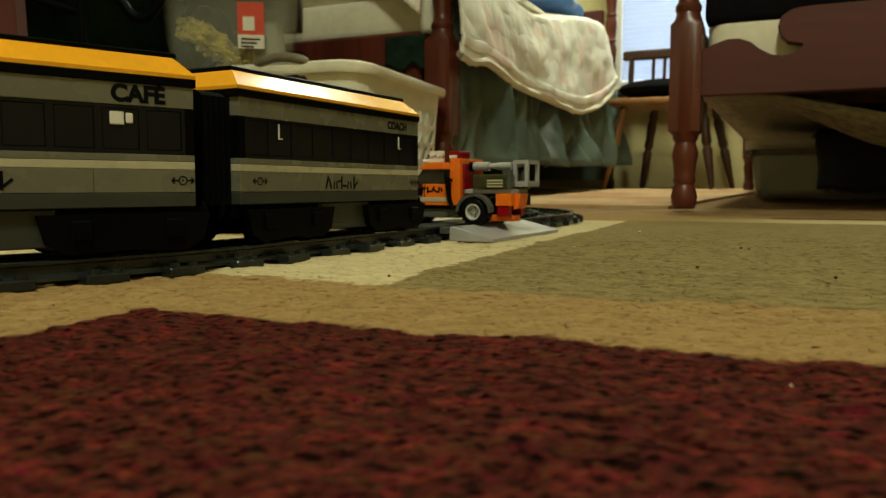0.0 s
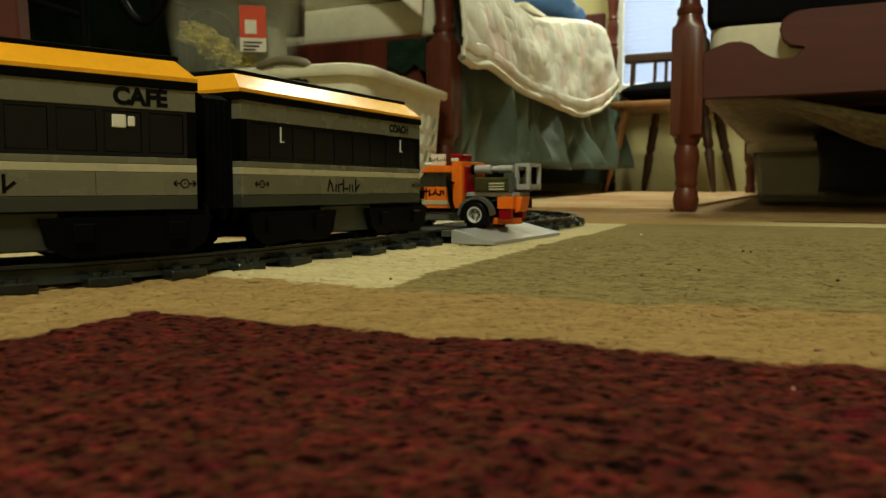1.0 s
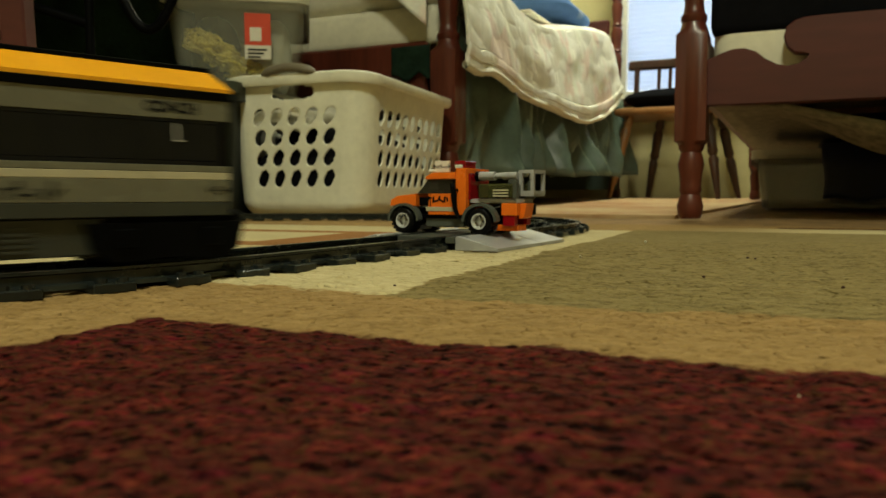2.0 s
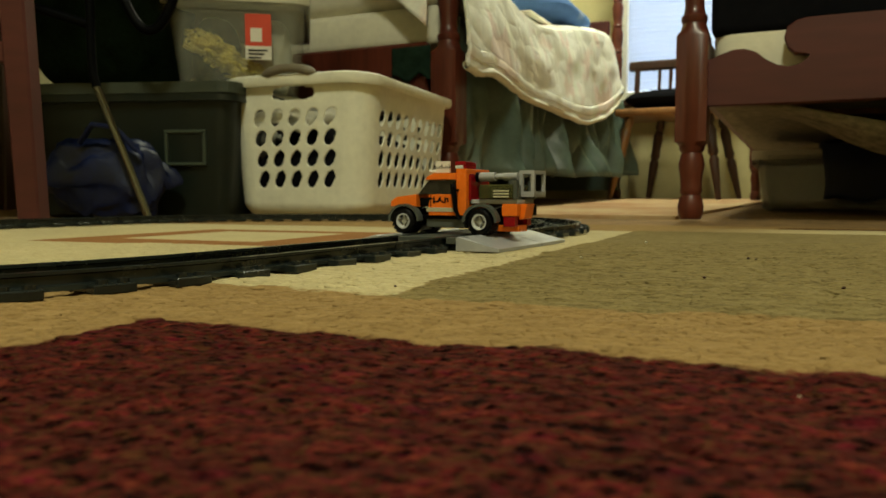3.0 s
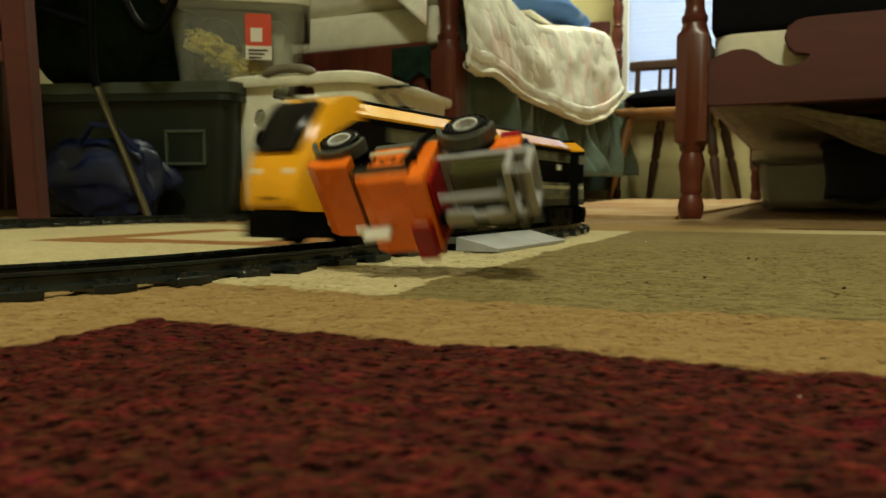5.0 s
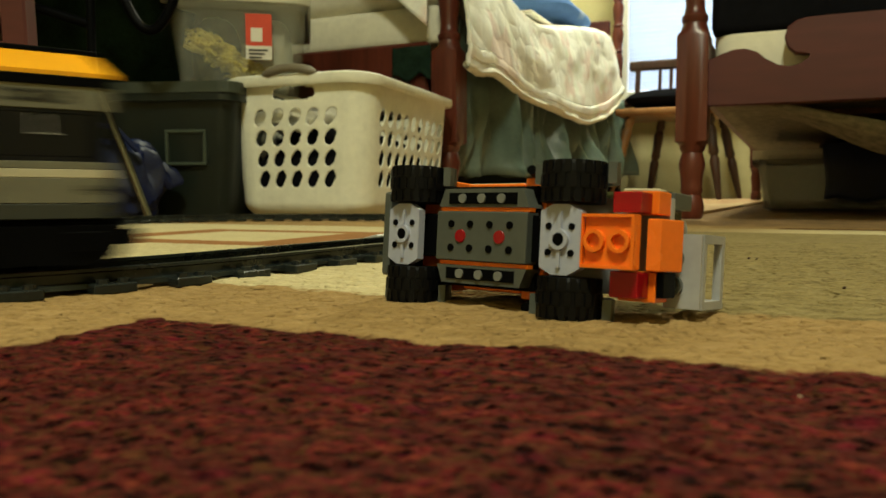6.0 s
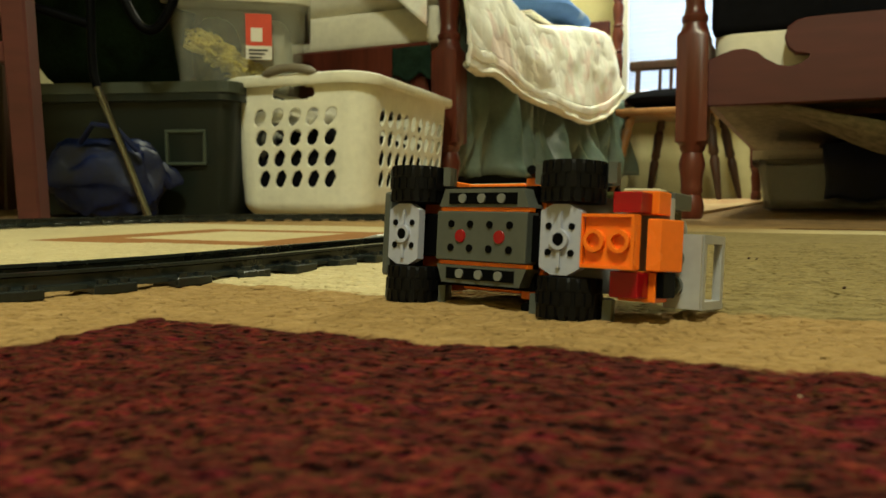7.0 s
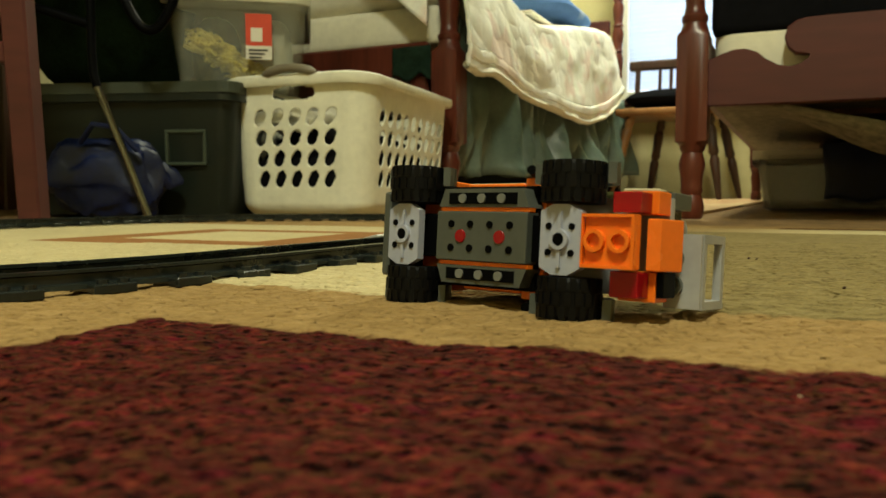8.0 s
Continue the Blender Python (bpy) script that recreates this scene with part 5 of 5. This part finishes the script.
def build_basket():
    """Laundry basket: tapered rounded walls pierced by rows of slanted oval holes, a flared rim, grips at both ends."""
    turn = -20.0
    w, d, h = 0.154, 0.222, 0.262
    corner = Vector((-0.140, 1.385))
    m0 = Matrix.Rotation(radians(turn), 2)
    mid = corner + m0 @ Vector((-w + 0.012, d - 0.01))
    ob = thing("laundry_basket", pose(mid.x, mid.y, -0.004, 0, 0, turn), "cream plastic laundry basket with oval holes", "laundry basket")
    taper, r = 0.016, 0.05

    def outline(z):
        f = z / h
        o = -taper * (1 - f) - (0.02 * (1 - z / 0.03) ** 2 if z < 0.03 else 0)
        return rounded(w + o, d + o, r, 6)
    # holes as see-through openings: the wall is a grid whose cells open in rows
    per = rounded(w, d, r, 6)
    lens = [0.0]
    for k in range(len(per)):
        p, q = per[k], per[(k + 1) % len(per)]
        lens.append(lens[-1] + math.hypot(q[0] - p[0], q[1] - p[1]))
    total = lens[-1]

    def around(s):
        s = (s % 1.0) * total
        for k in range(len(per)):
            if s <= lens[k + 1]:
                f = (s - lens[k]) / max(1e-9, lens[k + 1] - lens[k])
                return k, f
        return 0, 0.0

    def wall_at(s, z, inset=0.0):
        k, f = around(s)
        o = outline(z)
        p, q = o[k], o[(k + 1) % len(o)]
        x, y = p[0] + (q[0] - p[0]) * f, p[1] + (q[1] - p[1]) * f
        e = (q[0] - p[0], q[1] - p[1])
        n = math.hypot(*e) or 1
        return Vector((x - e[1] / n * inset, y + e[0] / n * inset, z))
    bm = bmesh.new()
    nu, nv = 400, 84
    z_at = [0.0 + (h - 0.012) * j / nv for j in range(nv + 1)]
    # centres of the slanted ovals along the straight stretches
    holes = []
    pitch = 0.0390
    rows_z = (0.074, 0.112, 0.150, 0.188)
    straight = []
    for k in (6, 13, 20, 27):
        straight.append((lens[k], lens[k + 1]))
    for s0, s1 in straight:
        c = (s0 + s1) / 2
        half = (s1 - s0) / 2
        n = int((2 * half + 0.012) // pitch)
        for i in range(n):
            for z in rows_z:
                holes.append((c + (i - (n - 1) / 2) * pitch, z))
    grips = [((straight[i][0] + straight[i][1]) / 2, 0.232) for i in (0, 2)]

    def open_at(s, z):
        for hs, hz in holes:
            if abs(s - hs) < 0.018 and abs(z - hz) < 0.020:
                dx, dz = s - hs, z - hz
                u = dx * 0.87 - dz * 0.50
                v = dx * 0.50 + dz * 0.87
                if (u / 0.0098) ** 2 + (v / 0.0160) ** 2 < 1:
                    return True
        for hs, hz in grips:
            if abs(s - hs) < 0.045 and abs(z - hz) < 0.012:
                if (abs(s - hs) / 0.045) ** 4 + ((z - hz) / 0.011) ** 4 < 1:
                    return True
        return False
    g = [[bm.verts.new(wall_at(i / nu, z)) for z in z_at] for i in range(nu)]
    for i in range(nu):
        for j in range(nv):
            s, z = (i + 0.5) / nu * total, (z_at[j] + z_at[j + 1]) / 2
            if not open_at(s, z):
                bm.faces.new((g[i][j], g[(i + 1) % nu][j], g[(i + 1) % nu][j + 1], g[i][j + 1]))
    bmesh.ops.delete(bm, geom=[q for q in bm.verts if not q.link_faces], context="VERTS")
    edge = [q for q in bm.verts if q.is_boundary and 0.01 < q.co.z < h - 0.03]
    for _ in range(3):
        bmesh.ops.smooth_vert(bm, verts=edge, factor=0.5, use_axis_x=True, use_axis_y=True, use_axis_z=True)
    thicken(part("basket_wall", bm, BASKET, ob, smooth=True), 0.0030, -1)
    bm = bmesh.new()
    o = outline(0.0)
    bm.faces.new([bm.verts.new((x, y, 0.002)) for x, y in o])
    thicken(part("basket_base", bm, BASKET, ob), 0.003, 0)
    bm = bmesh.new()
    prof = [(-0.004, h - 0.016), (0.011, h - 0.022), (0.015, h - 0.015), (0.014, h - 0.004), (0.004, h), (-0.005, h - 0.006)]
    rings = []
    for e, z in prof:
        rings.append([bm.verts.new((x, y, z + 0.006 * math.cos(2 * math.atan2(y, x)) * -1)) for x, y in rounded(w + e, d + e, r + e, 6)])
    n = len(rings[0])
    for a, b in zip(rings, rings[1:] + rings[:1]):
        for k in range(n):
            bm.faces.new((a[k], a[(k + 1) % n], b[(k + 1) % n], b[k]))
    part("basket_rim", bm, BASKET, ob, smooth=True)
    for sgn in (-1, 1):
        pts = [(-0.055 + 0.011 * k, sgn * (d + 0.011 + 0.004 * math.sin(math.pi * k / 10)), h + 0.002 + 0.010 * math.sin(math.pi * k / 10)) for k in range(11)]
        part("grip", tube(bmesh.new(), pts, [0.004] + [0.0085] * 9 + [0.004], 12), TAUPE, ob, "taupe rubber grip", smooth=True)
    # inside: a black heap added so the holes show shade, with a towel on it
    lin = thing("basket_dark_fill", pose(mid.x, mid.y, 0, 0, 0, turn), "dark heap added to shade the basket's inside", "linen")

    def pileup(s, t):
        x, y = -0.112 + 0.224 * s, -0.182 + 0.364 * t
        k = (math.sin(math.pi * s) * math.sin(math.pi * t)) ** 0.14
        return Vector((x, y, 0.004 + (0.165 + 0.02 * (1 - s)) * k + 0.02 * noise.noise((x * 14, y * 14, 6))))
    thicken(part("linen", sheet(bmesh.new(), pileup, 36, 36), NIGHT, lin, "black heap standing for the shaded inside", smooth=True), 0.004, 0)
    top = thing("white_towel", pose(mid.x, mid.y, 0, 0, 0, turn), "white towel lying on the dark heap", "towel")

    def towel(s, t):
        x, y = -0.128 + 0.15 * s, -0.200 + 0.22 * t
        k = (math.sin(math.pi * s) * math.sin(math.pi * t)) ** 0.3
        return Vector((x, y, 0.168 + 0.045 * k + 0.022 * noise.noise((x * 17, y * 17, 2))))
    thicken(part("towel_cloth", sheet(bmesh.new(), towel, 30, 30), LINEN, top, smooth=True), 0.006, 0)


LINEN = print_cloth("mixed_linen", (0.66, 0.63, 0.52), (0.05, 0.05, 0.06), (0.08, 0.07, 0.05), 16.0)
build_basket()


def build_totes():
    low = thing("storage_tote", pose(-0.565, 1.66, -0.003, 0, 0, -7), "smoky dark green plastic storage tote", "storage tote", "storage totes")
    part("bin", tub(bmesh.new(), 0.205, 0.22, 0.236, 0.018), TOTE_LOW, low, smooth=True)
    part("lid", tub(bmesh.new(), 0.212, 0.228, 0.018, 0.004, rim=0.006), DULL_LID, low, "dull grey-green lid").location.z = 0.232
    bm = bmesh.new()
    for x0, x1, z0, z1 in ((0.075, 0.155, 0.158, 0.164), (0.075, 0.155, 0.098, 0.104), (0.075, 0.081, 0.104, 0.158), (0.149, 0.155, 0.104, 0.158)):
        box(bm, x0, x1, -0.2195, -0.2075, z0, z1, 0.001)
    part("moulded_frame", bm, TOTE_RIB, low)
    bag = thing("nylon_bag", pose(-0.590, 1.392, -0.003, 0, 0, 2), "dark blue shiny nylon bag slumped on the floor", "bag")

    def sack(s, t):
        u, w = 2 * math.pi * s, math.pi * (t - 0.5)
        k = 1 + 0.3 * noise.noise((math.cos(u) * 2.2, math.sin(u) * 2.2, t * 5))
        x = 0.105 * math.copysign(abs(math.cos(u)) ** 0.7, math.cos(u)) * math.cos(w) ** 0.6 * k
        y = 0.030 * math.sin(u) * math.cos(w) ** 0.6 * k
        return Vector((x - 0.03 * t, y, 0.072 + 0.072 * math.sin(w) + 0.022 * noise.noise((math.cos(u) * 2.5, math.sin(u) * 2.5, t * 7)) * math.cos(w) + 0.006 * noise.noise((x * 70, y * 70, t * 14)) * math.cos(w)))
    part("bag_body", sheet(bmesh.new(), sack, 80, 44, True), INDIGO, bag, smooth=True)
    part("bag_strap", tube(bmesh.new(), [(-0.05, -0.03, 0.135), (-0.02, -0.05, 0.165), (0.02, -0.055, 0.160), (0.055, -0.045, 0.120)], 0.005, 8), INDIGO, bag, smooth=True)
    up = thing("storage_tote", pose(-0.440, 1.725, 0.2475, 0, 0, 10), "clear plastic storage tote with red paper label", "storage tote", "storage totes")
    part("bin", tub(bmesh.new(), 0.132, 0.20, 0.172, 0.020), TOTE_CLEAR, up, smooth=True)
    part("lid", tub(bmesh.new(), 0.138, 0.208, 0.020, 0.004, rim=0.006), TOTE_LID, up, "pale grey lid").location.z = 0.168
    lab = part("label_sheet", made(0.018, 0.068, -0.2012, -0.1998, 0.076, 0.163, m=pose(0, 0, 0, 5, 0, 0)), LABEL_RED, up, "red and white paper label")
    part("label_panel", made(0.018, 0.068, -0.2027, -0.2013, 0.076, 0.102, m=pose(0, 0, 0, 5, 0, 0)), LABEL_WHITE, lab)
    part("label_panel", made(0.028, 0.050, -0.2027, -0.2013, 0.110, 0.136, m=pose(0, 0, 0, 5, 0, 0)), LABEL_WHITE, lab)
    bm = bmesh.new()
    for k in range(3):
        box(bm, 0.024, 0.048 + 0.006 * k, -0.2037, -0.2028, 0.078 + 0.007 * k, 0.081 + 0.007 * k, m=pose(0, 0, 0, 5, 0, 0))
    part("print_bars", bm, INK, lab)
    rng = random.Random(8)
    st = thing("raffia_heap", pose(-0.440, 1.725, 0.2515, 0, 0, 10), "yellow-green raffia heaped inside the clear tote", "raffia", kind="stuff")
    bm = bmesh.new()
    for k in range(420):
        x, y = rng.uniform(-0.082, 0.050), rng.uniform(-0.174, -0.155)
        z = max(0.010, 0.098 - 0.66 * (x + 0.082) + rng.uniform(-0.020, 0.014))
        a = rng.uniform(0, 6.3)
        tube(bm, [(x, y, z), (x + 0.014 * math.cos(a), y + 0.010 * math.sin(a), z + rng.uniform(0.0, 0.014)), (x + 0.026 * math.cos(a + 0.6), y + 0.014 * math.sin(a + 0.6), z + rng.uniform(-0.003, 0.01))], 0.0028, 4)
    part("strands", bm, STRAW, st, kind="stuff")
    cl = thing("green_cloth", pose(-0.440, 1.725, 0.2515, 0, 0, 10), "dark green cloth stuffed in the clear tote", "cloth")

    def wad(s, t):
        u, w = 2 * math.pi * s, math.pi * (t - 0.5)
        k = 1 + 0.2 * noise.noise((math.cos(u) * 2, math.sin(u) * 2, t * 4 + 3))
        return Vector((-0.052 + 0.050 * math.cos(u) * math.cos(w) ** 0.6 * k, -0.078 + 0.078 * math.sin(u) * math.cos(w) ** 0.6 * k, 0.080 + 0.076 * math.sin(w)))
    part("cloth_wad", sheet(bmesh.new(), wad, 40, 20, True), MOSS, cl, smooth=True)
    # pale filler, added to give the tote's right side its frosted lightness
    pale = thing("pale_fill", pose(-0.440, 1.725, 0.2515, 0, 0, 10), "pale filler added to lighten the clear tote's right side", "cloth")

    def fold_up(s, t):
        u, w = 2 * math.pi * s, math.pi * (t - 0.5)
        k = 1 + 0.08 * noise.noise((math.cos(u) * 3, math.sin(u) * 3, t * 5 + 8))
        return Vector((0.058 + 0.046 * math.copysign(abs(math.cos(u)) ** 0.5, math.cos(u)) * math.cos(w) ** 0.4 * k, -0.060 + 0.100 * math.copysign(abs(math.sin(u)) ** 0.5, math.sin(u)) * math.cos(w) ** 0.4 * k, 0.078 + 0.075 * math.sin(w)))
    part("pale_fill_body", sheet(bmesh.new(), fold_up, 48, 20, True), PALE_FILL, pale, smooth=True)
    bg = thing("black_bag", pose(-0.680, 1.62, 0.2505, 0, 0, -7), "slack black cloth bag lying on the tote", "bag")

    def slump(s, t):
        u, w = 2 * math.pi * s, math.pi * (t - 0.5)
        k = 1 + 0.22 * noise.noise((math.cos(u) * 2, math.sin(u) * 2, t * 3))
        return Vector((0.175 * math.cos(u) * math.cos(w) ** 0.5 * k, 0.13 * math.sin(u) * math.cos(w) ** 0.5 * k, 0.155 + 0.155 * math.sin(w) + 0.02 * math.cos(w) * noise.noise((u * 2, w * 3, 1))))
    part("bag_body", sheet(bmesh.new(), slump, 48, 24, True), MOSS, bg, smooth=True)
    part("bag_handle", tube(bmesh.new(), [(-0.05, -0.12, 0.24), (-0.03, -0.14, 0.19), (0.03, -0.145, 0.18), (0.06, -0.125, 0.235)], 0.007, 8), BLACK, bg, smooth=True)
    # under the right bed
    ub = thing("underbed_tote", stand(2.10, 0.20), "clear lidded tote pushed under the bed, coloured as in shade", "storage tote")
    part("bin", tub(bmesh.new(), 0.29, 0.20, 0.125, 0.014), TOTE_CLEAR_SHADED, ub, smooth=True)
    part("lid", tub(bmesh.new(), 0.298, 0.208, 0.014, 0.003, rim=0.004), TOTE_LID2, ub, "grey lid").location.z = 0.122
    part("contents", made(-0.125, 0.268, -0.180, 0.175, 0.012, 0.114, 0.012, seg=3), NAVY, ub, "dark folded cloth")
    dr = thing("folded_blanket", stand(2.10, 0.20), "dark navy blanket draped over the tote under the bed", "blanket")

    def drape(s, t):
        x = -0.155 + 0.43 * s
        n = noise.noise((x * 14, t * 5, 2))
        hang = 0.118 + 0.012 * noise.noise((x * 20, 3, 1))
        if t < 0.7:
            k = t / 0.7
            return Vector((x + 0.012 * n, 0.17 - 0.392 * k, 0.142 + 0.020 * math.sin(math.pi * k) * (0.8 + n) + 0.002))
        k = (t - 0.7) / 0.3
        return Vector((x + 0.012 * n, -0.222 - 0.006 * math.sin(math.pi * k) + 0.005 * n * k, 0.144 - hang * k))
    thicken(part("cloth", sheet(bmesh.new(), drape, 50, 40), NAVY, dr, smooth=True), 0.003, 1)


PALE_FILL = mat("pale_grey_fill", (0.40, 0.39, 0.31), 0.9, var=0.12, scale=12, bump=0.4, bump_scale=90, spec=0.1)
# clear plastic coloured darker to stand for the shade under the bed
TOTE_CLEAR_SHADED = glass("shaded_clear_tote_plastic", (0.15, 0.145, 0.12), 0.35, 0.5)
TOTE_LID2 = mat("underbed_grey_lid", (0.45, 0.43, 0.36), 0.4, var=0.08)
build_totes()


# ---- chairs by the totes ----
def build_side_chairs():
    ch = thing("wooden_chair", pose(-0.572, 1.085, 0.0, 0, 0, 0), "red-brown wooden chair standing on the rug", "chair")
    bm = bmesh.new()
    prism(bm, [(-0.022, 0.0), (0.010, 0.0), (-0.008, 0.47), (-0.046, 0.47)], -0.016, 0.016, "xz", bevel=0.003)
    part("leg", bm, CHERRY_FLAT, ch, smooth=True)
    part("leg", prism(bmesh.new(), [(-0.39, 0.0), (-0.36, 0.0), (-0.34, 0.47), (-0.375, 0.47)], -0.016, 0.016, "xz", bevel=0.003), CHERRY_FLAT, ch)
    for x in (-0.28, -0.62):
        part("leg", made(x - 0.016, x + 0.016, 0.30, 0.332, 0.0, 0.47, 0.003), CHERRY_FLAT, ch)
    part("stretcher", made(-0.352, -0.012, -0.009, 0.009, 0.222, 0.252, 0.003), CHERRY_FLAT, ch)
    part("seat", prism(bmesh.new(), [(-0.40, -0.02), (0.0, -0.02), (-0.24, 0.36), (-0.66, 0.36)], 0.471, 0.50, "xy", bevel=0.004), CHERRY_FLAT, ch)
    fc = thing("folding_chair", pose(-0.5120, 1.336, 0.0, 0, 0, 0), "black steel folding chair with one polished leg end", "chair")

    def bar(name, pts, r, material, label=""):
        part(name, tube(bmesh.new(), pts, r, 12), material, fc, label, smooth=True)
    bar("leg", [(-0.0836, 0, 0.2254), (-0.0893, 0, 0.2495), (-0.0912, 0, 0.288), (-0.0912, 0, 0.46)], 0.0075, BLACK)
    # lower piece set apart in polished steel to carry the leg's highlight
    bar("leg", [(0.0, 0, 0.0), (-0.0428, 0, 0.1205), (-0.0834, 0, 0.2249)], 0.0070, CHROME, "lower leg in polished steel for its bright highlight")
    bar("leg", [(-0.310, 0.30, 0.0), (-0.310, 0.18, 0.25), (-0.310, 0.06, 0.46)], 0.0075, BLACK)
    bar("leg", [(-0.46, 0, 0.0), (-0.41, 0, 0.235), (-0.40, 0, 0.46)], 0.0075, BLACK)
    bar("cross_bar", [(-0.40, 0.002, 0.405), (-0.25, 0.004, 0.380), (-0.0912, 0.002, 0.331)], 0.008, BLACK)
    part("seat", made(-0.44, 0.02, -0.05, 0.33, 0.462, 0.485, 0.008), BLACK, fc)
    lp = thing("black_cable", pose(-0.50, 1.30, 0, 0, 0, 0), "thick black cable loop hanging from the chair", "cable")
    pts = [(-0.062 + 0.124 * k / 16, 0.03, 0.47 - 0.150 * math.sin(math.pi * k / 16) ** 0.6) for k in range(17)]
    part("cable", tube(bmesh.new(), pts, 0.0085, 10), BLACK, lp, smooth=True)


build_side_chairs()


# out-of-view table, added to keep lamp light off the totes and west wall
def build_shade_table():
    t = thing("table", pose(-1.02, 1.45, 0.0, 0, 0, ROOM_TURN), "unseen dark table added to shade the chairs and totes", "table")
    part("tabletop", made(-0.36, 0.40, -0.75, 0.72, 0.715, 0.75, 0.006), DARKWOOD, t)
    for x, y in ((-0.33, -0.70), (-0.33, 0.45)):
        part("leg", made(x - 0.025, x + 0.025, y - 0.025, y + 0.025, 0.0, 0.7149, 0.004), DARKWOOD, t)


build_shade_table()

# ---- what moves ----
def car_pose(s, half):
    f, b = line(s + half), line(s - half)
    d = f - b
    m = (f + b) / 2
    return pose(m.x, m.y, 0.0006, 0, 0, math.degrees(math.atan2(d.y, d.x)))


COACH_WAY = [(0.0, 0.3505), (1.1, 0.3505), (1.2, 0.3555), (1.3, 0.365), (1.4, 0.377), (1.5, 0.390), (1.6, 0.4045), (1.7, 0.4255), (2.1, 0.56), (2.5, 0.755), (2.9, 1.005), (3.1, 1.145), (3.3, 1.295),
             (3.5, 1.455), (3.7, 1.620), (3.9, 1.795), (4.1, 1.970), (4.3, 2.160), (4.5, 2.360), (4.6, 2.450), (4.7, 2.535), (5.0, 2.735), (5.4, 3.000), (5.8, 3.2865), (5.9, 3.359), (6.0, 3.426),
             (6.1, 3.51), (6.3, 3.63), (6.6, 3.745), (6.8, 3.76), (8.0, 3.76)]


def along_way(t):
    for k, ((t0, s0), (t1, s1)) in enumerate(zip(COACH_WAY, COACH_WAY[1:])):
        if t <= t1:
            def slope(i):
                if i <= 0 or i >= len(COACH_WAY) - 1:
                    return 0.0
                return (COACH_WAY[i + 1][1] - COACH_WAY[i - 1][1]) / (COACH_WAY[i + 1][0] - COACH_WAY[i - 1][0])
            h = t1 - t0
            u = (t - t0) / h
            m0, m1 = slope(k) * h, slope(k + 1) * h
            if s1 == s0:
                return s0
            return (2 * u ** 3 - 3 * u * u + 1) * s0 + (u ** 3 - 2 * u * u + u) * m0 + (3 * u * u - 2 * u ** 3) * s1 + (u ** 3 - u * u) * m1
    return COACH_WAY[-1][1]


def motions():
    times = [0.0, 1.1] + [1.2 + k * 0.1 for k in range(57)] + [8.0]
    for ob, ahead, half in ((coach, 0.0, 0.050), (cafe, 0.185, 0.050), (engine, 0.185 + 0.182 + 0.028, 0.055)):
        walk(ob, [(t, car_pose(along_way(t) + ahead, half)) for t in times])
    walk(truck, [(0.0, pose(0.0093, 0.5900, 0.0090, 0, 0, 151.6)), (4.62, pose(0.0093, 0.5900, 0.0090, 0, 0, 151.6)),
                 (4.7, pose(-0.0035, 0.5520, 0.0090, -4, 0, 163)), (4.8, pose(-0.010, 0.505, 0.022, -38, 4, 168)), (4.95, pose(-0.014, 0.420, 0.048, -95, 6, 164)),
                 (5.1, pose(-0.006, 0.350, 0.055, -160, 2, 158)), (5.25, pose(0.004, 0.295, 0.042, -225, 0, 151)), (5.38, pose(0.0081, 0.2520, 0.0272, -271, 0, 141)),
                 (5.5, pose(0.0086, 0.2500, 0.0249, -265.5, 0.2, 140.5)), (8.0, pose(0.0086, 0.2500, 0.0249, -265.5, 0.2, 140.5))])


motions()
